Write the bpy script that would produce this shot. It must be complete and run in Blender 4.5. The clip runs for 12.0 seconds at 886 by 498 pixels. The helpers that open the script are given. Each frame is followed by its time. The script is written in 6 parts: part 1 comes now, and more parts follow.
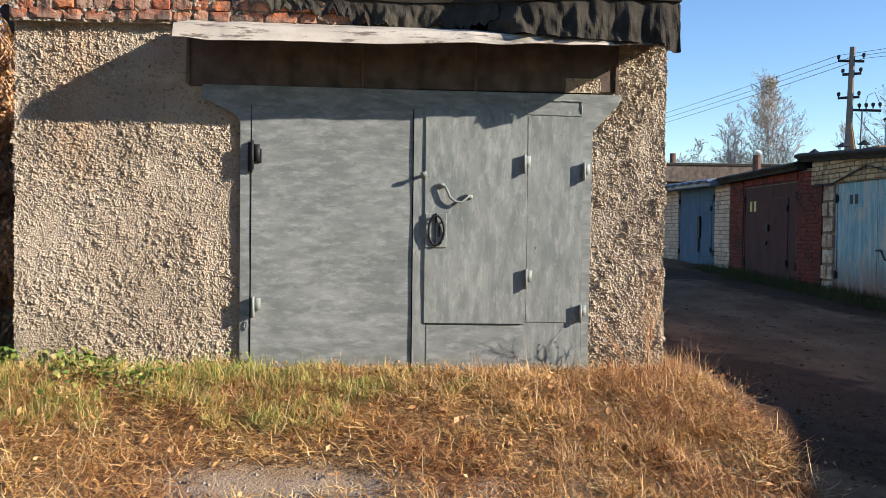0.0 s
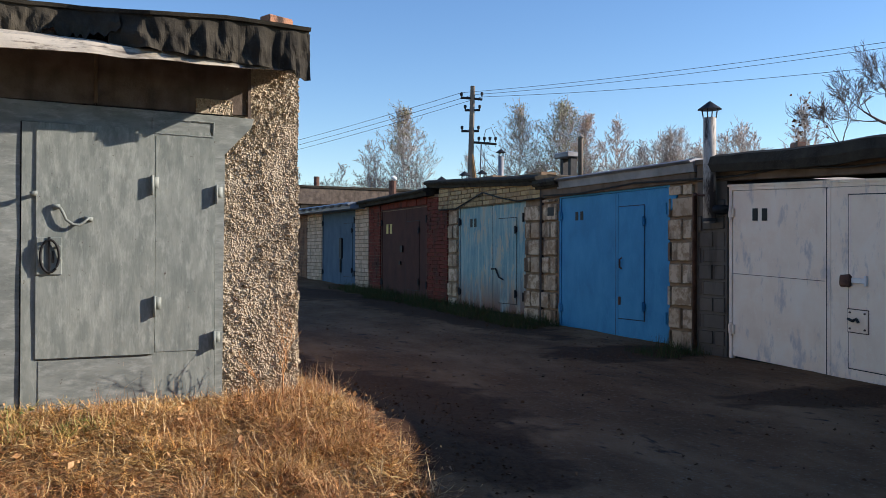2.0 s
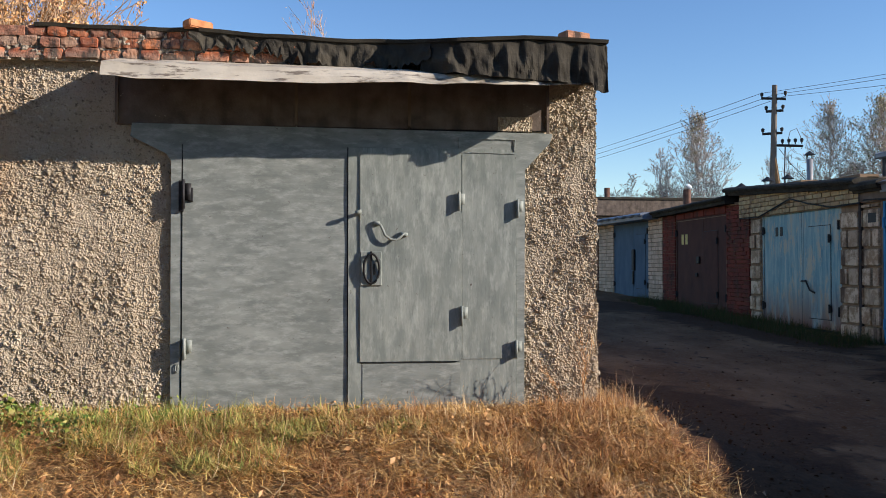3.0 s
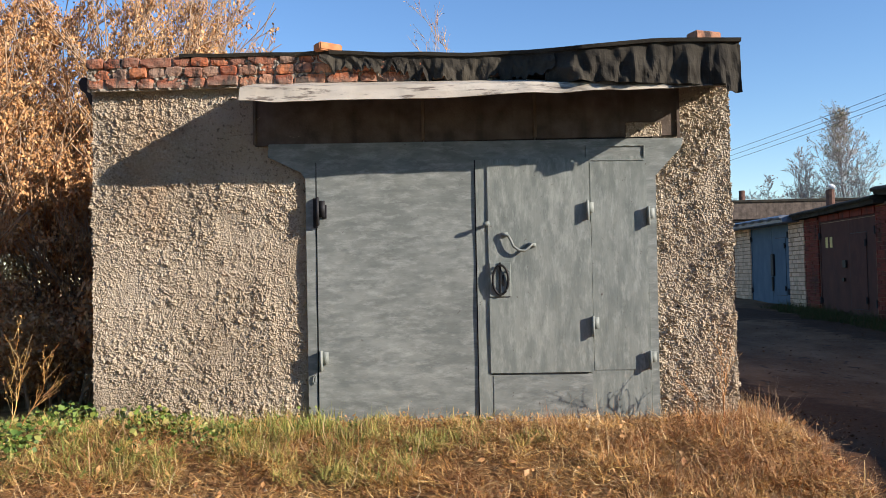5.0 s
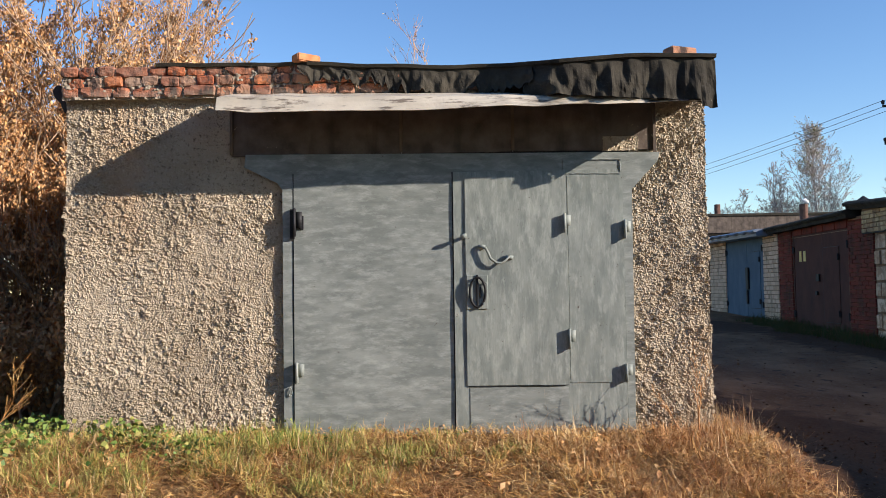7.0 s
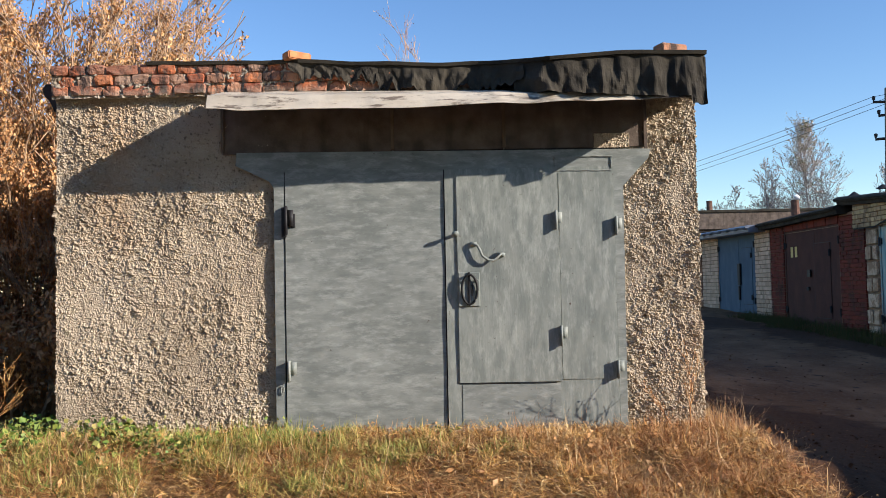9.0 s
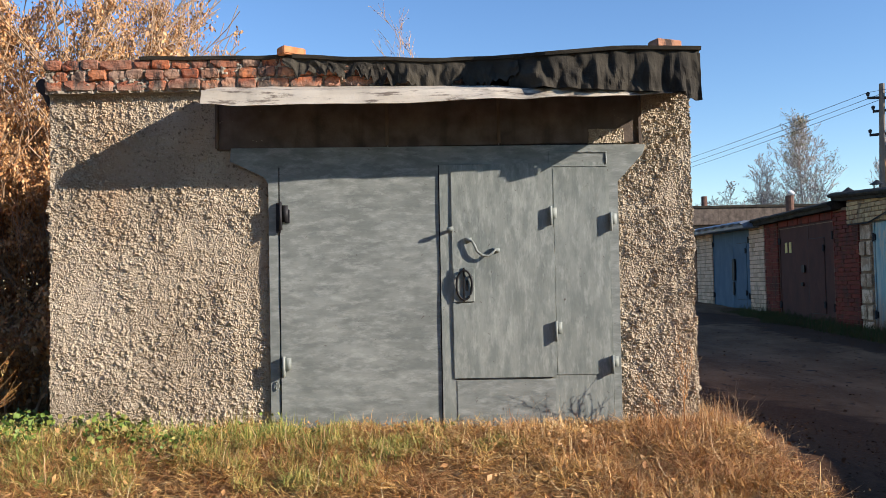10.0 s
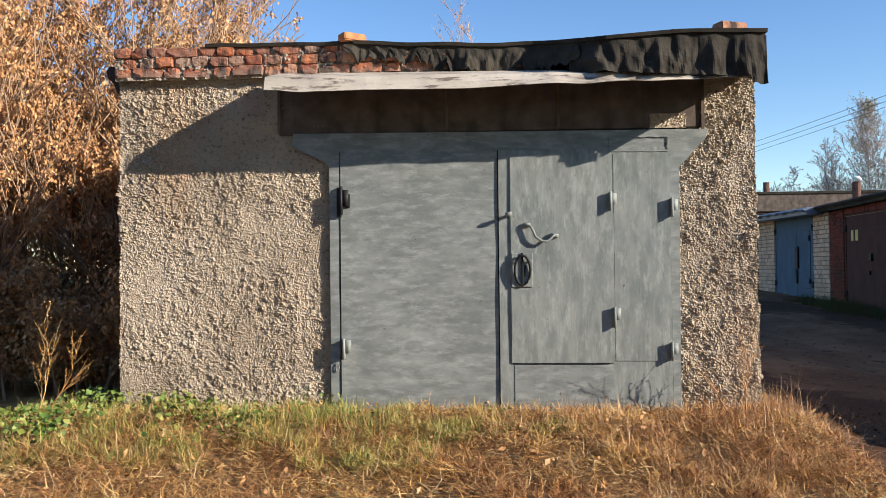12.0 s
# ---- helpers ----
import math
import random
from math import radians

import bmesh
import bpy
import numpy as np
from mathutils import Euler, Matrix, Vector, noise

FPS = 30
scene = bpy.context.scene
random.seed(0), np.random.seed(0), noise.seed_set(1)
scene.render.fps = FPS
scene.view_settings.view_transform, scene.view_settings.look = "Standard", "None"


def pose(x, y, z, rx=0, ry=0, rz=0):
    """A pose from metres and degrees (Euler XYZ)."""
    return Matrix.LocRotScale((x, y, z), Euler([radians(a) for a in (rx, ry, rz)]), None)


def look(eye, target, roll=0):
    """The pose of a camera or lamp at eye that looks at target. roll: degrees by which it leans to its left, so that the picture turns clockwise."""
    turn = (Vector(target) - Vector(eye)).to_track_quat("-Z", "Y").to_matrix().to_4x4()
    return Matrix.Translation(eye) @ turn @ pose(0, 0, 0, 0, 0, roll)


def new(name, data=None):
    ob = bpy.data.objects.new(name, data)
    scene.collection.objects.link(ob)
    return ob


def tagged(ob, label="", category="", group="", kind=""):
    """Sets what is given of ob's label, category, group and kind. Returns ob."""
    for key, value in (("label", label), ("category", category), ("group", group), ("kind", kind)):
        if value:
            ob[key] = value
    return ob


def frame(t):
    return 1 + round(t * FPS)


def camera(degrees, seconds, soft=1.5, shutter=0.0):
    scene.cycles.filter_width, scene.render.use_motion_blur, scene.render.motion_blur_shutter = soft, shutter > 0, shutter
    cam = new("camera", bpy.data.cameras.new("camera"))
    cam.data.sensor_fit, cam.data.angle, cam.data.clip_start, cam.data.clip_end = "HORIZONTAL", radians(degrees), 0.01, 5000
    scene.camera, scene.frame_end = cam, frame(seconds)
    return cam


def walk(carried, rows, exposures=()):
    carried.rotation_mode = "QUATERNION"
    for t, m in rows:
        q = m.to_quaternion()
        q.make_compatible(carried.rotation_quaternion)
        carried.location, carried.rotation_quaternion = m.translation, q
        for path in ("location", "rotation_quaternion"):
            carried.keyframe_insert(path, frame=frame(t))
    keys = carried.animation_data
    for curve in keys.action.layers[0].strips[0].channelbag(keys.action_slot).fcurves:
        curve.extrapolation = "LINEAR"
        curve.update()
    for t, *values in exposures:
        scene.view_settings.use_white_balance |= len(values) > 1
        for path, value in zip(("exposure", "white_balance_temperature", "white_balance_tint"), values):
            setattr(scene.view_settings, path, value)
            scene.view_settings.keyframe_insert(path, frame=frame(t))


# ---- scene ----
cam = camera(55.7, 12.0, 0.85)
PATH = [
    (0, (0.511, -0.147, 0.989), (0.578, 1.852, 0.947), 0.7),
    (0.5, (0.57, -0.151, 0.999), (1.24, 1.734, 0.975), 0.7),
    (1, (0.598, -0.153, 1.003), (1.533, 1.615, 0.999), 0.6),
    (1.5, (0.627, -0.148, 1.005), (1.629, 1.583, 1.01), 0.4),
    (2, (0.617, -0.145, 1.009), (1.48, 1.658, 1.024), 0.2),
    (2.5, (0.585, -0.145, 1.01), (1.144, 1.776, 1.039), -0.1),
    (3, (0.544, -0.15, 1.009), (0.753, 1.838, 1.051), 0.0),
    (3.5, (0.531, -0.156, 1.013), (0.498, 1.843, 1.071), -0.0),
    (5.5, (0.529, -0.148, 1.014), (0.437, 1.849, 1.089), -1.1),
    (6, (0.534, -0.145, 1.014), (0.478, 1.853, 1.101), -1.0),
    (6.5, (0.534, -0.145, 1.017), (0.496, 1.853, 1.114), -0.8),
    (8.5, (0.54, -0.145, 1.018), (0.508, 1.853, 1.11), -1.1),
    (9, (0.544, -0.148, 1.017), (0.522, 1.849, 1.107), -1.1),
    (9.5, (0.541, -0.15, 1.02), (0.503, 1.848, 1.103), -1.0),
    (10, (0.548, -0.149, 1.018), (0.537, 1.85, 1.097), -1.1),
    (10.5, (0.549, -0.15, 1.021), (0.63, 1.847, 1.093), -1.0),
    (11, (0.565, -0.13, 1.016), (0.86, 1.848, 1.053), -1.4),
    (11.5, (0.568, -0.147, 1.013), (0.852, 1.833, 1.05), -1.4),
    (12, (0.519, -0.18, 1.014), (0.378, 1.815, 1.06), -0.6),
]
EXPOSURES = [(0, 0.90), (0.4, 0.66), (1.0, 0.66), (2.0, 0.66), (2.5, 0.60), (3.0, 0.60), (3.5, 0.65), (5.5, 0.71), (10, 0.75), (11, 0.70), (12, 0.75)]
walk(cam, [(t, look(eye, target, roll)) for t, eye, target, roll in PATH], EXPOSURES)

# ---- light ----
SUN = Vector((-1.12, 0.47, -0.455)).normalized()
world = bpy.data.worlds.new("world")
scene.world = world
world.use_nodes = True
wn = world.node_tree.nodes
sky = wn.new("ShaderNodeTexSky")
sky.sky_type = "NISHITA"
sky.sun_disc = False
sky.sun_elevation = math.asin(-SUN.z)
sky.sun_rotation = math.atan2(-SUN.x, -SUN.y)
sky.air_density, sky.dust_density, sky.ozone_density = 1.0, 0.0, 2.6
deep = wn.new("ShaderNodeHueSaturation")
deep.inputs["Hue"].default_value, deep.inputs["Saturation"].default_value, deep.inputs["Value"].default_value = 0.509, 1.16, 1.08
world.node_tree.links.new(sky.outputs[0], deep.inputs["Color"])
world.node_tree.links.new(deep.outputs[0], wn["Background"].inputs[0])
wn["Background"].inputs[1].default_value = 0.115
sun = new("sun", bpy.data.lights.new("sun", "SUN"))
sun.data.energy, sun.data.angle, sun.data.color = 5.0, radians(0.5), (1.0, 0.89, 0.80)
sun.matrix_world = look((0, 0, 0), SUN)
sun.location = (12, -5, 9)


# ---- materials ----
def mat(name, build, rough=0.8, metal=0.0, spec=0.3):
    m = bpy.data.materials.new(name)
    m.use_nodes = True
    nt = m.node_tree
    b = nt.nodes["Principled BSDF"]
    b.inputs["Roughness"].default_value = rough
    b.inputs["Metallic"].default_value = metal
    b.inputs["Specular IOR Level"].default_value = spec
    build(Nodes(nt, b))
    return m


class Nodes:
    """Short hand for building a node tree."""

    def __init__(self, nt, bsdf):
        self.nt, self.bsdf = nt, bsdf
        self.co = nt.nodes.new("ShaderNodeNewGeometry").outputs["Position"]

    def put(self, socket, value):
        if hasattr(value, "is_output"):
            self.nt.links.new(value, socket)
        else:
            socket.default_value = value

    def noise(self, scale, detail=4, stretch=None, rough=0.55, distort=0.0):
        co = self.co
        if stretch:
            mp = self.nt.nodes.new("ShaderNodeMapping")
            mp.inputs["Scale"].default_value = stretch
            self.nt.links.new(co, mp.inputs[0])
            co = mp.outputs[0]
        n = self.nt.nodes.new("ShaderNodeTexNoise")
        self.nt.links.new(co, n.inputs["Vector"])
        n.inputs["Scale"].default_value, n.inputs["Detail"].default_value = scale, detail
        n.inputs["Roughness"].default_value, n.inputs["Distortion"].default_value = rough, distort
        return n.outputs[0]

    def ramp(self, fac, *stops):
        r = self.nt.nodes.new("ShaderNodeValToRGB")
        while len(r.color_ramp.elements) < len(stops):
            r.color_ramp.elements.new(0.5)
        for e, (p, c) in zip(r.color_ramp.elements, stops):
            e.position, e.color = p, (*c, 1) if len(c) == 3 else c
        self.nt.links.new(fac, r.inputs[0])
        return r.outputs[0]

    def gate(self, fac, lo, hi):
        m = self.nt.nodes.new("ShaderNodeMapRange")
        self.nt.links.new(fac, m.inputs[0])
        m.inputs[1].default_value, m.inputs[2].default_value = lo, hi
        return m.outputs[0]

    def mix(self, fac, a, b, kind="MIX"):
        m = self.nt.nodes.new("ShaderNodeMix")
        m.data_type, m.blend_type = "RGBA", kind
        for s, v in ((m.inputs[0], fac), (m.inputs[6], a), (m.inputs[7], b)):
            self.put(s, (*v, 1) if isinstance(v, tuple) and len(v) == 3 else v)
        return m.outputs[2]

    def math(self, op, a, b=0.0):
        m = self.nt.nodes.new("ShaderNodeMath")
        m.operation = op
        self.put(m.inputs[0], a)
        self.put(m.inputs[1], b)
        return m.outputs[0]

    def spot(self, cx, cy, rx, ry, wob=0.5):
        """1 inside a ragged ellipse on the ground, 0 outside."""
        dx = self.math("DIVIDE", self.math("SUBTRACT", self.axis(0), cx), rx)
        dy = self.math("DIVIDE", self.math("SUBTRACT", self.axis(1), cy), ry)
        d = self.math("SQRT", self.math("ADD", self.math("MULTIPLY", dx, dx), self.math("MULTIPLY", dy, dy)))
        d = self.math("ADD", d, self.math("MULTIPLY", self.math("SUBTRACT", self.noise(2.6, 6), 0.5), wob * 2.5))
        return self.gate(d, 1.0, 0.78)

    def island(self):
        return self.nt.nodes.new("ShaderNodeNewGeometry").outputs["Random Per Island"]

    def rand(self):
        return self.nt.nodes.new("ShaderNodeObjectInfo").outputs["Random"]

    def axis(self, n):
        x = self.nt.nodes.new("ShaderNodeSeparateXYZ")
        self.nt.links.new(self.co, x.inputs[0])
        return x.outputs[n]

    def color(self, c):
        self.put(self.bsdf.inputs["Base Color"], (*c, 1) if isinstance(c, tuple) and len(c) == 3 else c)

    def bump(self, h, strength=0.5, dist=0.01):
        b = self.nt.nodes.new("ShaderNodeBump")
        b.inputs["Strength"].default_value, b.inputs["Distance"].default_value = strength, dist
        self.nt.links.new(h, b.inputs["Height"])
        self.nt.links.new(b.outputs[0], self.bsdf.inputs["Normal"])

    def rough(self, v):
        self.put(self.bsdf.inputs["Roughness"], v)


def m_plaster(n):
    c = n.ramp(n.noise(1.6, 6, None, 0.6), (0.3, (0.40, 0.325, 0.23)), (0.5, (0.52, 0.43, 0.31)), (0.70, (0.62, 0.525, 0.39)))
    c = n.mix(n.gate(n.noise(48, 5, None, 0.7), 0.52, 0.72), c, (0.60, 0.525, 0.415))
    # dark specks paint the shade of pits and voids into the colour
    c = n.mix(n.gate(n.noise(30, 5, None, 0.7), 0.55, 0.66), c, (0.19, 0.15, 0.105))
    c = n.mix(n.gate(n.noise(5, 6, (1, 1, 0.35), 0.65), 0.60, 0.72), c, n.mix(0.45, c, (0.30, 0.22, 0.15)))
    c = n.mix(n.gate(n.noise(0.9, 3, (1, 1, 0.5)), 0.58, 0.75), c, n.mix(0.5, c, (0.50, 0.34, 0.20)))
    n.color(c)
    n.bump(n.math("ADD", n.noise(150, 5, None, 0.7), n.noise(330, 3)), 1.0, 0.006)


def m_concrete(a, b, scale=3):
    def f(n):
        c = n.ramp(n.noise(scale, 6), (0.3, a), (0.7, b))
        c = n.mix(n.gate(n.noise(6, 4, (1, 1, 0.15)), 0.55, 0.8), c, tuple(0.6 * v for v in a))
        n.color(c)
        n.bump(n.noise(60, 5), 0.5, 0.006)
    return f


def m_gate(base, light, dark, stretch, flake=None, amount=(0.62, 0.75), rust=None, dull=0.45):
    def f(n):
        s = n.noise(3.2, 5, stretch, 0.6, 0.35)
        c = n.ramp(s, (0.30, dark), (0.5, base), (0.68, light))
        c = n.mix(n.gate(n.noise(2.0, 4), 0.4, 0.75), c, n.mix(0.5, c, light))
        c = n.mix(n.math("MULTIPLY", n.gate(n.noise(15, 6, stretch, 0.7, 0.8), 0.56, 0.65), 0.6), c, light)
        if flake:
            c = n.mix(n.gate(n.noise(4.5, 8, (1, 1, 0.35), 0.7), *amount), c, flake)
        if rust:
            low = n.gate(n.axis(2), 0.75, -0.1)
            r = n.math("MULTIPLY", n.gate(n.noise(2.4, 6, (1, 1, 0.25), 0.65), 0.34, 0.50), low)
            c = n.mix(r, c, rust)
        n.color(c)
        n.rough(n.math("ADD", n.math("MULTIPLY", s, 0.25), dull))
        n.bump(n.noise(9, 4, stretch), 0.25, 0.01)
    return f


def m_brushed(base, light, dark, along, across):
    """House paint laid on with a wide brush: streaks one way over uneven patches."""
    def f(n):
        c = n.mix(n.gate(n.noise(1.7, 5, None, 0.6), 0.36, 0.66), base, n.mix(0.35, base, light))
        c = n.mix(n.math("MULTIPLY", n.gate(n.noise(4.5, 7, along, 0.68), 0.42, 0.62), 0.64), c, dark)
        c = n.mix(n.math("MULTIPLY", n.gate(n.noise(7.5, 7, along, 0.70, 0.15), 0.49, 0.67), 0.60), c, light)
        hair = n.gate(n.noise(9.0, 6, across, 0.75, 0.1), 0.40, 0.64)
        c = n.mix(n.math("MULTIPLY", hair, 0.08), c, light)
        c = n.mix(n.gate(n.noise(24, 6, None, 0.7), 0.655, 0.70), c, (0.10, 0.085, 0.07))
        n.color(c)
        n.rough(n.math("ADD", n.math("MULTIPLY", hair, 0.18), 0.55))
        n.bump(n.math("ADD", n.math("MULTIPLY", n.noise(12, 4, across, 0.6), 0.4), n.noise(2.2, 3)), 0.30, 0.008)
    return f


def m_brick(stops):
    def f(n):
        c = n.ramp(n.rand(), *stops)
        c = n.mix(n.gate(n.noise(21, 7, None, 0.75), 0.47, 0.60), c, n.mix(0.40, c, (0.34, 0.25, 0.185)))
        c = n.mix(n.gate(n.noise(9, 7, (1, 1, 0.3), 0.75), 0.50, 0.60), c, (0.085, 0.06, 0.05))
        low = n.gate(n.math("ADD", n.axis(2), n.math("MULTIPLY", n.noise(14, 5), 0.09)), 2.565, 2.52)
        c = n.mix(n.math("MULTIPLY", low, 0.5), c, (0.34, 0.28, 0.215))
        n.color(c)
        n.bump(n.math("ADD", n.noise(70, 5, None, 0.7), n.noise(22, 4)), 0.9, 0.010)
    return f


def m_block(n):
    c = n.ramp(n.rand(), (0.0, (0.52, 0.39, 0.26)), (0.5, (0.64, 0.50, 0.35)), (1.0, (0.45, 0.33, 0.22)))
    c = n.mix(n.gate(n.noise(7, 7, None, 0.72), 0.46, 0.56), c, (0.33, 0.225, 0.14))
    c = n.mix(n.gate(n.noise(2.4, 6, (1, 1, 0.25), 0.65), 0.53, 0.64), c, (0.12, 0.08, 0.055))
    n.color(c)
    n.bump(n.noise(40, 5), 0.7, 0.01)


def m_felt(n):
    c = n.ramp(n.noise(5, 5), (0.3, (0.020, 0.018, 0.015)), (0.7, (0.058, 0.051, 0.038)))
    c = n.mix(n.gate(n.noise(180, 2), 0.55, 0.7), c, (0.10, 0.088, 0.068))
    n.color(c)
    n.bump(n.noise(120, 3), 0.5, 0.004)


def m_tin(n):
    c = n.ramp(n.noise(4, 5, (0.4, 1, 1)), (0.3, (0.50, 0.43, 0.32)), (0.6, (0.74, 0.66, 0.52)))
    c = n.mix(n.gate(n.noise(12, 7, (0.35, 1, 2), 0.7), 0.54, 0.62), c, (0.20, 0.16, 0.12))
    c = n.mix(n.math("MULTIPLY", n.gate(n.noise(5, 7, (0.5, 1, 3), 0.7), 0.45, 0.58), n.gate(n.axis(0), 0.4, 1.8)), c, (0.10, 0.085, 0.07))
    n.color(c)
    n.bump(n.noise(14, 4), 0.4, 0.01)


def m_straw(stops):
    def f(n):
        c = n.ramp(n.island(), *stops)
        c = n.mix(n.gate(n.noise(1.3, 3), 0.40, 0.62), c, n.mix(0.5, c, (0.36, 0.13, 0.05)))
        n.color(c)
        n.bsdf.inputs["Transmission Weight"].default_value = 0.0
    return f


def m_leaf(stops):
    def f(n):
        n.color(n.ramp(n.island(), *stops))
        n.bump(n.noise(60, 2), 0.3, 0.004)
    return f


LITTER = ((3.45, 6.6, 0.95, 1.9), (3.0, 10.0, 0.5, 2.6), (3.15, 4.7, 0.65, 0.9), (7.3, 8.5, 1.3, 0.8), (7.4, 14.5, 1.0, 4.6), (7.2, 5.4, 1.2, 0.5), (6.4, 19.5, 1.4, 2.5))


def m_ground(n):
    sand = n.ramp(n.noise(3, 7, None, 0.65), (0.3, (0.20, 0.15, 0.10)), (0.55, (0.34, 0.27, 0.20)), (0.75, (0.44, 0.37, 0.29)))
    soil = n.ramp(n.noise(5, 6), (0.3, (0.22, 0.13, 0.055)), (0.7, (0.46, 0.30, 0.13)))
    near = n.mix(n.gate(n.axis(1), 3.9, 4.5), sand, soil)
    road = n.ramp(n.noise(1.1, 7, (1, 0.5, 1), 0.65), (0.34, (0.105, 0.050, 0.022)), (0.5, (0.165, 0.086, 0.041)), (0.66, (0.25, 0.14, 0.071)))
    road = n.mix(n.gate(n.noise(30, 4), 0.55, 0.8), road, (0.24, 0.17, 0.115))
    road = n.mix(n.gate(n.noise(7, 5, (1, 0.6, 1)), 0.60, 0.72), road, (0.050, 0.031, 0.021))
    for cx, cy, rx, ry in LITTER:
        road = n.mix(n.math("MULTIPLY", n.spot(cx, cy, rx, ry), 0.85), road, n.ramp(n.noise(26, 5), (0.35, (0.045, 0.021, 0.010)), (0.7, (0.085, 0.042, 0.021))))
    side = n.gate(n.math("ADD", n.axis(0), n.math("MULTIPLY", n.noise(1.5, 4), 0.9)), 2.55, 2.85)
    n.color(n.mix(side, near, road))
    n.bump(n.math("ADD", n.noise(14, 6), n.noise(70, 4)), 0.7, 0.02)


def m_plain(c, var=0.3, scale=12):
    def f(n):
        n.color(n.ramp(n.noise(scale, 5), (0.3, tuple(v * (1 - var) for v in c)), (0.7, tuple(min(1, v * (1 + var)) for v in c))))
        n.bump(n.noise(50, 4), 0.3, 0.004)
    return f


def m_flue(n):
    c = n.ramp(n.noise(6, 6, (1, 1, 0.3), 0.65), (0.35, (0.30, 0.265, 0.23)), (0.6, (0.52, 0.47, 0.41)))
    c = n.mix(n.gate(n.noise(5, 7, (1, 1, 0.25), 0.7), 0.47, 0.58), c, (0.055, 0.045, 0.04))
    n.color(c)
    n.bump(n.noise(40, 4), 0.4, 0.004)


def m_brickwork(stops, grime):
    def f(n):
        c = n.ramp(n.island(), *stops)
        c = n.mix(n.gate(n.noise(4, 7, (1, 1, 0.4), 0.65), 0.47, 0.62), c, grime)
        n.color(c)
        n.bump(n.noise(50, 5), 0.5, 0.006)
    return f


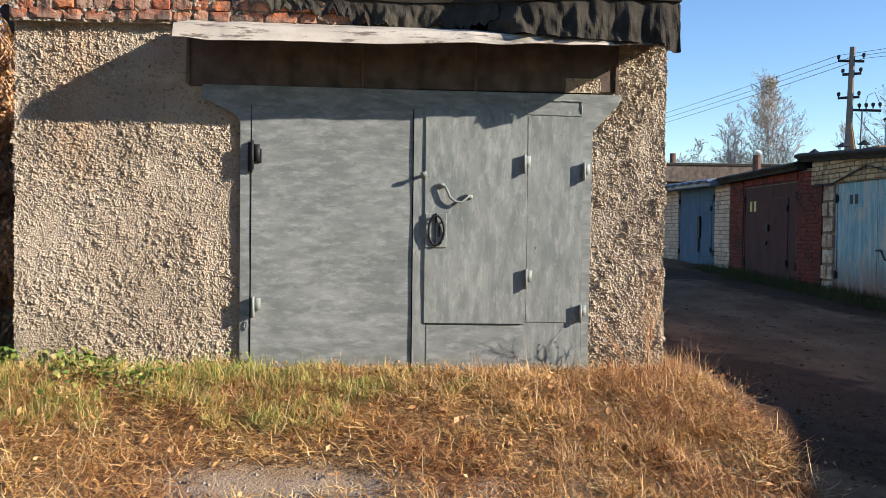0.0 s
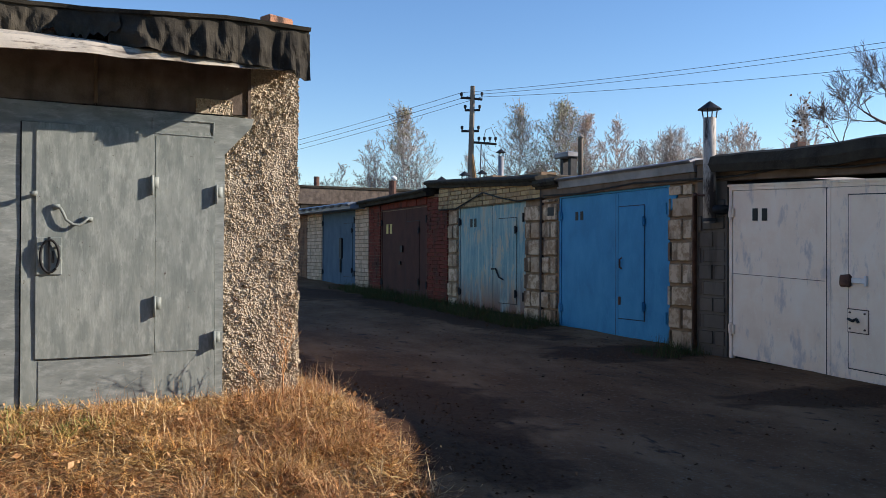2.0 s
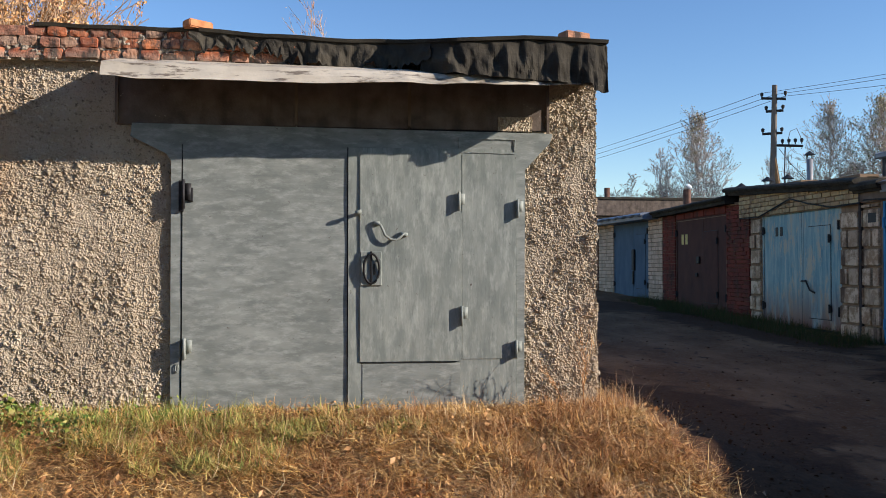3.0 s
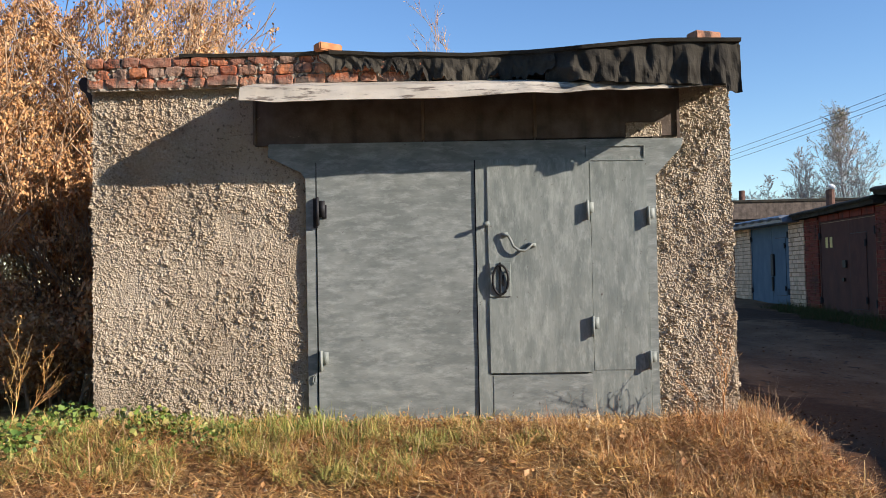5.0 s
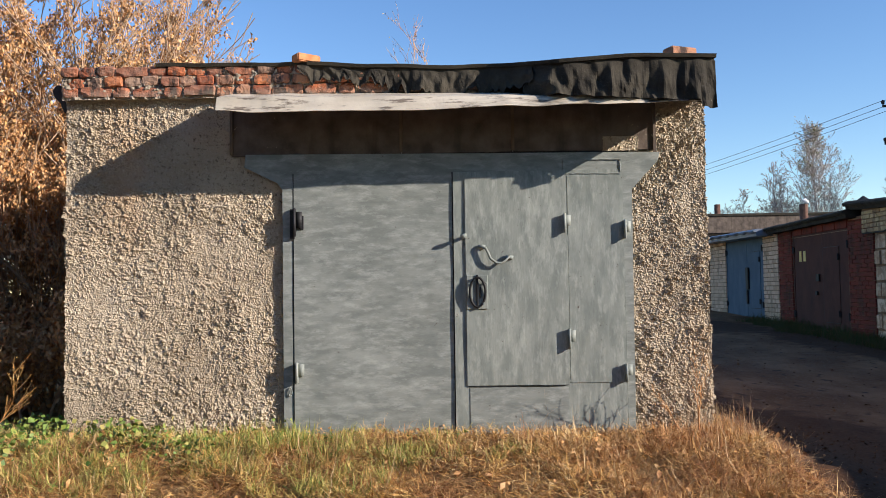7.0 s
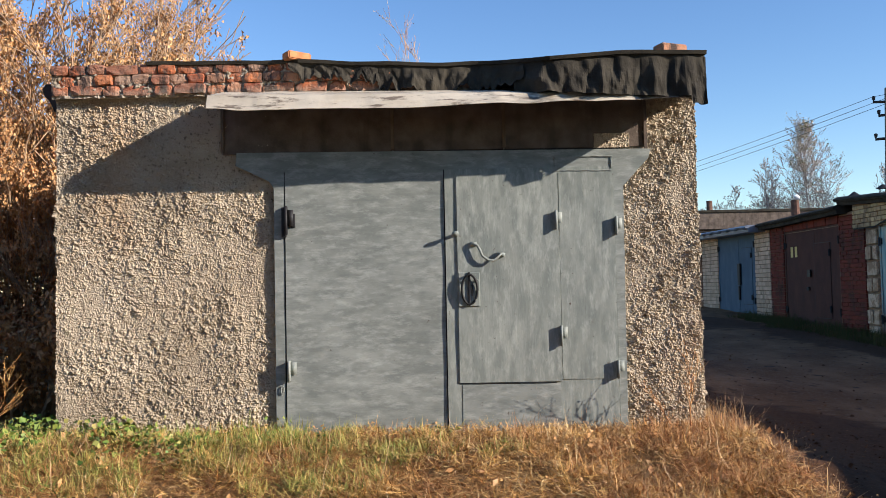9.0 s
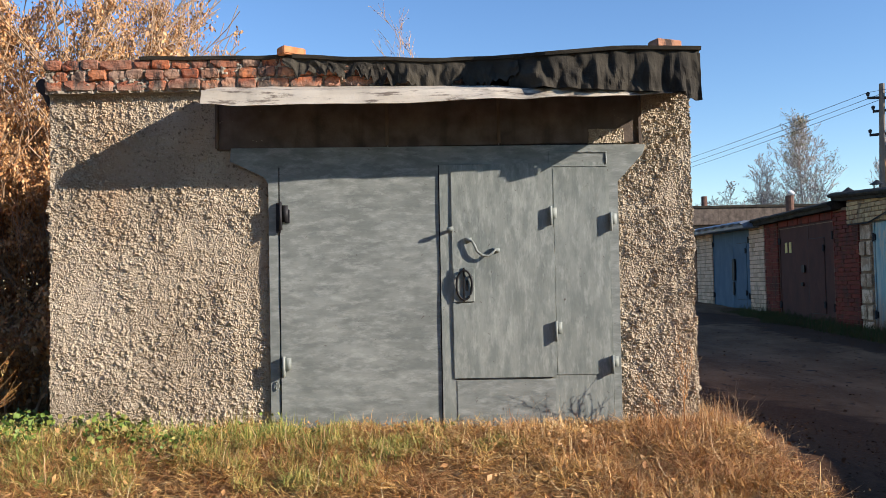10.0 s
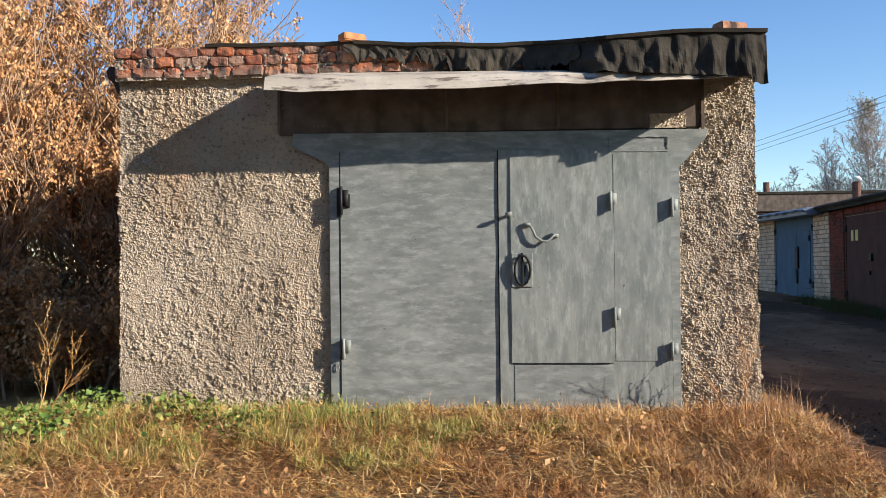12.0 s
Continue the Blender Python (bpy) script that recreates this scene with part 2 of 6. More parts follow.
M = dict(
    plaster=mat("roughcast plaster", m_plaster, 0.95, 0, 0.1),
    panel=mat("stained board", m_concrete((0.080, 0.062, 0.050), (0.180, 0.140, 0.110), 7), 0.9),
    smooth=mat("old render", m_concrete((0.30, 0.26, 0.21), (0.42, 0.37, 0.30)), 0.95),
    gate_h=mat("grey gate paint", m_brushed((0.205, 0.223, 0.203), (0.40, 0.42, 0.385), (0.135, 0.152, 0.142), (1.0, 1, 3.0), (0.8, 1, 6.0)), 0.5, 0.0, 0.18),
    gate_v=mat("grey gate paint brushed down", m_brushed((0.215, 0.237, 0.212), (0.41, 0.43, 0.385), (0.138, 0.160, 0.148), (3.0, 1, 0.9), (6.0, 1, 0.9)), 0.5, 0.0, 0.18),
    dark=mat("dark steel", m_plain((0.03, 0.03, 0.032)), 0.6, 0.4),
    black=mat("black rubber", m_plain((0.012, 0.012, 0.012)), 0.6),
    brick=mat("old red brick", m_brick(((0.0, (0.38, 0.115, 0.06)), (0.3, (0.50, 0.165, 0.075)), (0.55, (0.32, 0.15, 0.10)), (0.75, (0.56, 0.20, 0.085)), (1.0, (0.40, 0.28, 0.20)))), 0.95, 0, 0.1),
    brick_new=mat("orange brick", m_plain((0.52, 0.22, 0.10), 0.25, 20), 0.9, 0, 0.1),
    mortar=mat("crumbling mortar", m_concrete((0.26, 0.215, 0.16), (0.44, 0.38, 0.295), 9), 0.95, 0, 0.1),
    felt=mat("roofing felt", m_felt, 0.9, 0, 0.12),
    tin=mat("weathered tin", m_tin, 0.55, 0.25, 0.4),
    soffit=mat("blackish brown", m_plain((0.05, 0.04, 0.035)), 0.9),
    ground=mat("dirt", m_ground, 0.95, 0, 0.15),
    straw=mat("dry grass", m_straw(((0.0, (0.52, 0.29, 0.075)), (0.25, (0.82, 0.53, 0.18)), (0.45, (0.58, 0.28, 0.075)), (0.65, (0.18, 0.075, 0.025)), (0.8, (0.92, 0.70, 0.33)), (1.0, (0.66, 0.41, 0.13)))), 0.7, 0, 0.3),
    dead=mat("brown dead grass", m_straw(((0.0, (0.26, 0.125, 0.05)), (0.35, (0.50, 0.28, 0.11)), (0.55, (0.13, 0.06, 0.025)), (0.8, (0.66, 0.42, 0.18)), (1.0, (0.36, 0.18, 0.07)))), 0.8, 0, 0.2),
    redstraw=mat("rusty dry weeds", m_straw(((0.0, (0.62, 0.33, 0.13)), (0.4, (0.80, 0.50, 0.21)), (0.6, (0.28, 0.115, 0.045)), (1.0, (0.90, 0.66, 0.34)))), 0.7, 0, 0.3),
    green=mat("green grass", m_leaf(((0.0, (0.15, 0.21, 0.04)), (0.35, (0.32, 0.32, 0.07)), (0.55, (0.52, 0.42, 0.13)), (0.8, (0.58, 0.38, 0.13)), (1.0, (0.19, 0.25, 0.05)))), 0.6, 0, 0.35),
    lush=mat("fresh grass", m_leaf(((0.0, (0.10, 0.17, 0.03)), (0.5, (0.20, 0.27, 0.05)), (0.85, (0.34, 0.35, 0.09)), (1.0, (0.50, 0.42, 0.15)))), 0.6, 0, 0.35),
    weed=mat("weed leaf", m_leaf(((0.0, (0.06, 0.12, 0.02)), (0.5, (0.15, 0.23, 0.04)), (0.8, (0.26, 0.29, 0.06)), (1.0, (0.34, 0.27, 0.09)))), 0.55, 0, 0.4),
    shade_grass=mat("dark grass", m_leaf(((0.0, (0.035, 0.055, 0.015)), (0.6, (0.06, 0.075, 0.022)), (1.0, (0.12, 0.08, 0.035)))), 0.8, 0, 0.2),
    litter=mat("leaf litter", m_leaf(((0.0, (0.075, 0.036, 0.018)), (0.8, (0.12, 0.06, 0.03)), (1.0, (0.24, 0.13, 0.07)))), 0.9, 0, 0.2),
    dryleaf=mat("dry hanging leaves", m_leaf(((0.0, (0.50, 0.25, 0.09)), (0.3, (0.60, 0.34, 0.145)), (0.55, (0.30, 0.135, 0.055)), (0.8, (0.68, 0.44, 0.22)), (1.0, (0.58, 0.29, 0.10)))), 0.7, 0, 0.3),
    twig=mat("tan twigs", m_plain((0.42, 0.29, 0.18), 0.3, 4), 0.85),
    bark=mat("dark bark", m_plain((0.14, 0.112, 0.095), 0.3, 4), 0.9),
    palebark=mat("pale bark", m_plain((0.53, 0.44, 0.375), 0.25, 2), 0.85),
    farleaf=mat("thin autumn leaves", m_leaf(((0.0, (0.16, 0.19, 0.07)), (0.45, (0.30, 0.29, 0.15)), (1.0, (0.56, 0.49, 0.38)))), 0.7, 0, 0.2),
    redleaf=mat("reddish leaves", m_leaf(((0.0, (0.58, 0.32, 0.22)), (1.0, (0.72, 0.54, 0.43)))), 0.7, 0, 0.2),
    pole=mat("pole concrete", m_plain((0.17, 0.145, 0.12), 0.2, 3), 0.9),
    wood=mat("brown timber", m_plain((0.26, 0.15, 0.07), 0.3, 3), 0.85),
    block=mat("aerated block", m_block, 0.95, 0, 0.1),
    joint=mat("dark mortar", m_concrete((0.18, 0.122, 0.078), (0.30, 0.21, 0.135), 5), 0.95, 0, 0.1),
    yellowbrick=mat("yellow rubble brickwork", m_brickwork(((0.0, (0.42, 0.30, 0.15)), (0.6, (0.52, 0.40, 0.22)), (1.0, (0.36, 0.24, 0.13))), (0.22, 0.16, 0.10)), 0.95, 0, 0.1),
    whitebrick=mat("white silicate brickwork", m_brickwork(((0.0, (0.56, 0.40, 0.28)), (0.6, (0.67, 0.49, 0.355)), (1.0, (0.46, 0.32, 0.22))), (0.36, 0.28, 0.20)), 0.95, 0, 0.1),
    redbrick=mat("red painted brickwork", m_brickwork(((0.0, (0.14, 0.030, 0.020)), (0.6, (0.18, 0.038, 0.024)), (1.0, (0.10, 0.028, 0.021))), (0.055, 0.026, 0.02)), 0.9, 0, 0.2),
    brownbrick=mat("brown brickwork", m_brickwork(((0.0, (0.22, 0.12, 0.07)), (0.6, (0.28, 0.15, 0.09)), (1.0, (0.17, 0.09, 0.06))), (0.12, 0.07, 0.05)), 0.9, 0, 0.2),
    greywall=mat("grey render", m_concrete((0.105, 0.086, 0.068), (0.165, 0.138, 0.110), 2), 0.95, 0, 0.1),
    beam=mat("lintel concrete", m_concrete((0.105, 0.076, 0.054), (0.215, 0.160, 0.115), 3), 0.95, 0, 0.1),
    pink=mat("pale pinkish paint", m_gate((0.93, 0.75, 0.58), (0.95, 0.81, 0.66), (0.86, 0.67, 0.50), (1, 1, 0.8), (0.64, 0.54, 0.47), (0.55, 0.64), None, 0.65), 0.55),
    blue=mat("bright blue paint", m_gate((0.032, 0.22, 0.42), (0.055, 0.265, 0.47), (0.022, 0.17, 0.34), (1, 1, 0.5), dull=0.55), 0.5),
    paleblue=mat("peeling pale blue paint", m_gate((0.18, 0.33, 0.345), (0.42, 0.47, 0.41), (0.085, 0.20, 0.25), (1, 3.0, 0.30), (0.44, 0.40, 0.30), (0.52, 0.60), (0.20, 0.075, 0.035), 0.65), 0.6),
    brown=mat("brown paint", m_gate((0.075, 0.035, 0.028), (0.10, 0.048, 0.036), (0.055, 0.028, 0.022), (1, 1, 0.5), dull=0.75), 0.6, 0, 0.15),
    dullblue=mat("dull blue paint", m_gate((0.065, 0.105, 0.15), (0.09, 0.135, 0.18), (0.05, 0.085, 0.125), (1, 1, 0.5), dull=0.7), 0.6, 0, 0.2),
    bluetin=mat("bluish tin roof", m_plain((0.20, 0.23, 0.28), 0.25, 2), 0.5, 0.4),
    greytin=mat("grey tin", m_plain((0.24, 0.24, 0.25), 0.3, 3), 0.6, 0.3),
    flue=mat("sooty flue tin", m_flue, 0.8),
    longstraw=mat("pale straw stalks", m_straw(((0.0, (0.62, 0.46, 0.24)), (0.5, (0.74, 0.60, 0.36)), (1.0, (0.52, 0.36, 0.17)))), 0.65, 0, 0.35),
    rust=mat("rusty steel", m_plain((0.13, 0.07, 0.05), 0.4, 8), 0.85, 0.2),
    white=mat("white paint", m_plain((0.75, 0.73, 0.70), 0.1, 6), 0.7),
    yellow=mat("yellow paint", m_plain((0.60, 0.46, 0.16), 0.15, 8), 0.7),
    wire=mat("grey wire", m_plain((0.10, 0.10, 0.11), 0.1, 6), 0.6),
)


# ---- building helpers ----
def world_of(ob):
    own = ob.matrix_parent_inverse @ ob.matrix_basis
    return world_of(ob.parent) @ own if ob.parent else ob.matrix_basis.copy()


def thing(name, at, label, category, group="", kind=""):
    ob = new(name)
    ob.location = at
    ob.empty_display_size = 0.1
    return tagged(ob, label, category, group, kind)


def mesh_of(name, verts, faces, smooth=False):
    me = bpy.data.meshes.new(name)
    me.from_pydata(verts, [], faces)
    if smooth:
        me.polygons.foreach_set("use_smooth", [True] * len(me.polygons))
    me.update()
    return me


def part(name, shape, material, parent=None, label="", smooth=False, at=None):
    """Link a bmesh or mesh, given in world coordinates, as one object under a thing or a part."""
    if isinstance(shape, bmesh.types.BMesh):
        me = bpy.data.meshes.new(name)
        bmesh.ops.recalc_face_normals(shape, faces=shape.faces)
        for f in shape.faces:
            f.smooth = smooth
        shape.to_mesh(me)
        shape.free()
    else:
        me = shape
    if material and not me.materials:
        me.materials.append(material)
    ob = new(name, me)
    if at is not None:
        ob.location = at
    if parent:
        ob.parent = parent
        ob.matrix_parent_inverse = world_of(parent).inverted()
    return tagged(ob, label)


def boxes(*list_, bevel=0.0):
    bm = bmesh.new()
    for x0, x1, y0, y1, z0, z1 in list_:
        m = Matrix.LocRotScale(((x0 + x1) / 2, (y0 + y1) / 2, (z0 + z1) / 2), None, (abs(x1 - x0), abs(y1 - y0), abs(z1 - z0)))
        bmesh.ops.create_cube(bm, size=1, matrix=m)
    if bevel:
        bmesh.ops.bevel(bm, geom=bm.edges[:], offset=bevel, segments=1, affect="EDGES")
    return bm


def prism(outline, y0, y1, axis="y", bevel=0.0):
    """A flat outline in (u, z) drawn out along y (u is x) or along x (u is y)."""
    bm = bmesh.new()
    rows = []
    for d in (y0, y1):
        rows.append([bm.verts.new((u, d, z) if axis == "y" else (d, u, z)) for u, z in outline])
    bm.faces.new(rows[0])
    bm.faces.new(rows[1][::-1])
    k = len(outline)
    for i in range(k):
        bm.faces.new((rows[0][i], rows[1][i], rows[1][(i + 1) % k], rows[0][(i + 1) % k]))
    if bevel:
        bmesh.ops.bevel(bm, geom=bm.edges[:], offset=bevel, segments=1, affect="EDGES")
    return bm


def tube(points, radius, sides=8, bm=None, closed=False):
    """A round rod along points; radius is one number or one for each point."""
    bm = bm or bmesh.new()
    pts = [Vector(p) for p in points]
    radii = radius if isinstance(radius, (list, tuple)) else [radius] * len(pts)
    rings, k = [], len(pts)
    for i, p in enumerate(pts):
        a = pts[(i + 1) % k] if closed or i + 1 < k else p
        b = pts[i - 1] if closed or i > 0 else p
        d = (a - b).normalized()
        s = d.cross(Vector((0.31, 0.17, 0.93)) if abs(d.z) < 0.9 else Vector((1, 0, 0))).normalized()
        u = d.cross(s)
        rings.append([bm.verts.new(p + radii[i] * (math.cos(q) * s + math.sin(q) * u)) for q in [2 * math.pi * j / sides for j in range(sides)]])
    for i in range(k if closed else k - 1):
        r0, r1 = rings[i], rings[(i + 1) % k]
        for j in range(sides):
            bm.faces.new((r0[j], r0[(j + 1) % sides], r1[(j + 1) % sides], r1[j]))
    if not closed:
        bm.faces.new(rings[0][::-1])
        bm.faces.new(rings[-1])
    return bm


def cone(at, r0, r1, h, sides=16, bm=None):
    return tube([at, (at[0], at[1], at[2] + h)], [r0, r1], sides, bm)


def ground_z(x, y):
    base = -0.46 + 0.027 * min(max(y, 0.0), 32.0)
    dx = max(-2.6 - x, 0.0, x - 2.45)
    dy = max(5.55 - y, 0.0, y - 11.5)
    d = min(math.hypot(dx, dy) / (1.1 if dx > dy else 2.0), 1.0)
    top = -0.03 - base
    s = 1 - d
    s = s * s * (3 - 2 * s)
    bumps = 0.03 * noise.noise((x * 0.9, y * 0.9, 0.0)) + 0.012 * noise.noise((x * 3.1, y * 3.1, 4.0))
    rut = 0.02 * math.sin(x * 2.2 + 0.6 * noise.noise((0, y * 0.3, 7))) if 3 < x < 8 else 0.0
    return base + top * s + bumps * (0.4 if s > 0.8 else 1.0) + rut


# ---- ground ----
xs = [-400, -150, -60, -25, -14] + [v * 0.16 for v in range(-56, 60)] + [10.2, 12, 15, 20, 28, 40, 70, 150, 400]
ys = [-400, -150, -60, -25, -12, -6, -3, -1] + [v * 0.16 for v in range(0, 80)] + [13 + v * 0.5 for v in range(42)] + [36, 42, 55, 80, 150, 400]
gv = [(x, y, ground_z(x, y)) for y in ys for x in xs]
gw = len(xs)
gf = [(j * gw + i, j * gw + i + 1, (j + 1) * gw + i + 1, (j + 1) * gw + i) for j in range(len(ys) - 1) for i in range(gw - 1)]
tagged(part("ground", mesh_of("ground", gv, gf, True), M["ground"]), "bare sandy dirt lane and grass verge ground", "ground", kind="structure")


# ---- the grey-gated garage ----
def grains(p, size):
    """Rounded thrown grains: 1 at a grain's crown, 0 in the pits between."""
    d = noise.voronoi(p / size)[0]
    return min(1.0, max(0.0, (d[1] - d[0]) * 1.9)) ** 0.6 * (1.15 - d[0])


def rough_panel(path, z0, z1, step, lump, seed):
    """A wall face with thrown-plaster grains, along a path of (x, y) corners, from z0 to z1."""
    pts = []
    for (xa, ya), (xb, yb) in zip(path, path[1:]):
        k = max(2, int(math.hypot(xb - xa, yb - ya) / step))
        pts += [(xa + (xb - xa) * i / k, ya + (yb - ya) * i / k) for i in range(k)]
    pts.append(path[-1])
    normals = []
    for i in range(len(pts)):
        a, b = pts[max(i - 2, 0)], pts[min(i + 2, len(pts) - 1)]
        d = Vector((b[0] - a[0], b[1] - a[1])).normalized()
        normals.append((d.y, -d.x))
    rows = int((z1 - z0) / step)
    verts = []
    for j in range(rows + 1):
        z = z0 + (z1 - z0) * j / rows
        for (x, y), (nx, ny) in zip(pts, normals):
            p = Vector((x + seed, y, z))
            q = p + 0.020 * noise.noise_vector(p * 33) + 0.006 * noise.noise_vector(p * 90)
            patchy = min(1.6, max(0.30, 0.95 + 0.7 * noise.noise(p * 2.1) + 0.6 * noise.noise(p * 7)))
            keep = min(1.0, max(0.0, 0.65 + 1.6 * noise.noise(p * 19)))
            d = patchy * (0.9 * keep * grains(q, 0.030) + 0.60 * grains(q + Vector((3, 1, 7)), 0.015))
            d = lump * (1.25 * d + 0.5 * noise.noise(p * 5) + 0.40 * noise.noise(p * 120) - 0.5)
            d += 0.012 * noise.noise(p * 1.7)
            verts.append((x + nx * d, y + ny * d, z))
    w = len(pts)
    faces = [(j * w + i, j * w + i + 1, (j + 1) * w + i + 1, (j + 1) * w + i) for j in range(rows) for i in range(w - 1)]
    return mesh_of("wall", verts, faces, False)


G = thing("garage", (0, 8, 0), "roughcast garage with grey steel gate and crumbling brick parapet", "garage")
part("wall", rough_panel([(-2.38, 6.3), (-2.38, 6.0), (-0.755, 6.0), (-0.755, 6.1)], -0.25, 2.47, 0.0060, 0.0150, 0), M["plaster"], G, "beige roughcast plaster wall")
part("wall", rough_panel([(1.795, 6.12), (1.795, 6.0), (2.355, 6.0), (2.355, 6.3)], -0.25, 2.38, 0.0060, 0.0195, 9), M["plaster"], G, "coarse pebbled plaster pillar")
part("wall", rough_panel([(1.60, 6.0), (1.60, 5.972), (1.86, 5.972), (1.86, 6.0)], 2.015, 2.12, 0.0065, 0.014, 5), M["plaster"], G)
part("side_wall", boxes((-2.36, -2.06, 6.31, 11.5, -0.4, 2.46)), M["smooth"], G)
part("side_wall", boxes((2.04, 2.34, 6.31, 11.5, -0.4, 2.40)), M["smooth"], G)
part("side_wall", boxes((-2.06, 2.04, 11.2, 11.5, -0.4, 2.43)), M["smooth"], G)
for b in ((-2.36, -0.76, 6.04, 6.31, -0.4, 2.46), (1.80, 2.34, 6.04, 6.31, -0.4, 2.37), (-0.76, 1.80, 6.04, 6.31, 2.0, 2.40)):
    part("core_wall", boxes(b), M["smooth"], G)
for x0, x1 in ((-1.14, 0.115), (0.125, 0.935), (0.945, 1.98)):
    part("lintel_panel", boxes((x0, x1, 5.984, 6.03, 2.02, 2.42), bevel=0.004), M["panel"], G, "brown stained board over the gate")
part("batten", boxes((1.965, 1.985, 5.968, 5.984, 2.0, 2.40)), M["panel"], G)
for x in (-1.135, 0.12, 0.94):
    part("batten", boxes((x - 0.012, x + 0.012, 5.966, 5.984, 2.03, 2.40), bevel=0.003), M["beam"], G)
part("roof", boxes((-2.34, 2.30, 5.98, 11.6, 2.50, 2.63), bevel=0.01), M["felt"], G, "black felt flat roof")

# gate
outline = [(-1.03, 2.03), (-1.04, 1.935), (-0.79, 1.815), (-0.756, 1.76), (-0.755, -0.05), (-0.685, -0.05), (-0.685, 1.885), (1.735, 1.875), (1.735, -0.05), (1.79, -0.05), (1.80, 1.73), (1.99, 1.93), (2.01, 2.0)]
part("gate_frame", prism(outline, 5.968, 5.99, bevel=0.002), M["gate_h"], G, "grey painted steel gate surround with corner gussets")
part("gate_back", boxes((-0.75, 1.79, 6.0, 6.03, -0.1, 2.02)), M["dark"], G)


def sheet(x0, x1, z0, z1, y0, y1, wob, seed):
    """A dented steel plate, fine enough to show its waves."""
    bm = bmesh.new()
    nx, nz = max(2, int((x1 - x0) / 0.05)), max(2, int((z1 - z0) / 0.05))
    grid = []
    for j in range(nz + 1):
        row = []
        for i in range(nx + 1):
            x, z = x0 + (x1 - x0) * i / nx, z0 + (z1 - z0) * j / nz
            row.append(bm.verts.new((x, y0 + wob * noise.noise((x * 2.6 + seed, z * 2.2, seed)), z)))
        grid.append(row)
    for j in range(nz):
        for i in range(nx):
            bm.faces.new((grid[j][i], grid[j][i + 1], grid[j + 1][i + 1], grid[j + 1][i]))
    edge = grid[0] + [r[-1] for r in grid[1:]] + grid[-1][-2::-1] + [r[0] for r in grid[-2:0:-1]]
    back = [bm.verts.new((v.co.x, y1, v.co.z)) for v in edge]
    for i in range(len(edge)):
        k = (i + 1) % len(edge)
        bm.faces.new((edge[k], edge[i], back[i], back[k]))
    return bm


left_leaf = part("gate_leaf", sheet(-0.674, 0.487, -0.03, 1.881, 5.962, 5.985, 0.006, 1), M["gate_h"], G, "grey brush-painted steel gate leaf")
right_leaf = part("gate_leaf", sheet(0.496, 1.730, -0.035, 1.873, 5.948, 5.985, 0.003, 4), M["gate_v"], G, "grey steel gate leaf with a wicket door")
wicket = part("wicket_door", sheet(0.582, 1.318, 0.322, 1.838, 5.938, 5.95, 0.003, 7), M["gate_v"], right_leaf, "grey wicket door with handle")
part("stile_plate", sheet(1.327, 1.712, 0.335, 1.83, 5.942, 5.95, 0.003, 11), M["gate_v"], right_leaf)
part("foot_plate", sheet(0.60, 1.31, -0.03, 0.305, 5.943, 5.95, 0.003, 13), M["gate_h"], right_leaf)
part("top_plate", boxes((1.30, 1.715, 5.952, 5.97, 1.853, 1.955), bevel=0.003), M["gate_h"], G)


def weld(points, parent, material="gate_h"):
    """A lumpy weld bead along a line."""
    pts, radii = [], []
    for (xa, za), (xb, zb) in zip(points, points[1:]):
        k = max(3, int(math.hypot(xb - xa, zb - za) / 0.014))
        for i in range(k + 1):
            x, z = xa + (xb - xa) * i / k, za + (zb - za) * i / k
            pts.append((x + 0.003 * noise.noise((z * 31, x * 9, 2)), 5.9465, z + 0.003 * noise.noise((x * 31, z * 9, 0))))
            radii.append(0.0045 + 0.0035 * noise.noise((x * 70, z * 70, 5)))
    part("weld_seam", tube(pts, radii, 5), M[material], parent)


weld([(1.31, 1.847), (1.715, 1.842)], right_leaf)
weld([(1.32, 0.34), (1.321, 1.40)], right_leaf, "gate_v")
weld([(1.312, 1.56), (1.309, 1.84)], right_leaf, "gate_v")
weld([(1.43, 1.95), (1.718, 1.945), (1.716, 1.86)], right_leaf)
weld([(1.33, 0.338), (1.71, 0.345)], right_leaf)
weld([(0.605, -0.02), (0.605, 0.30)], right_leaf)
part("lock_plate", boxes((0.585, 0.738, 5.926, 5.942, 0.872, 1.118), bevel=0.003), M["gate_v"], right_leaf, "grey lock plate")


def hinge(x, z0, z1, parent, material="gate_v", out=0.047):
    bm = boxes((x - 0.005, x + 0.005, 5.956 - out, 5.96, z0, z1), bevel=0.002)
    tube([(x, 5.956 - out, z0 - 0.004), (x, 5.956 - out, z1 + 0.004)], 0.0095, 10, bm)
    bmesh.ops.create_cube(bm, size=1, matrix=Matrix.LocRotScale((x + 0.025, 5.947, (z0 + z1) / 2 + 0.02), None, (0.045, 0.012, (z1 - z0) * 0.6)))
    part("hinge", bm, M[material], parent, "welded barrel hinge", True)


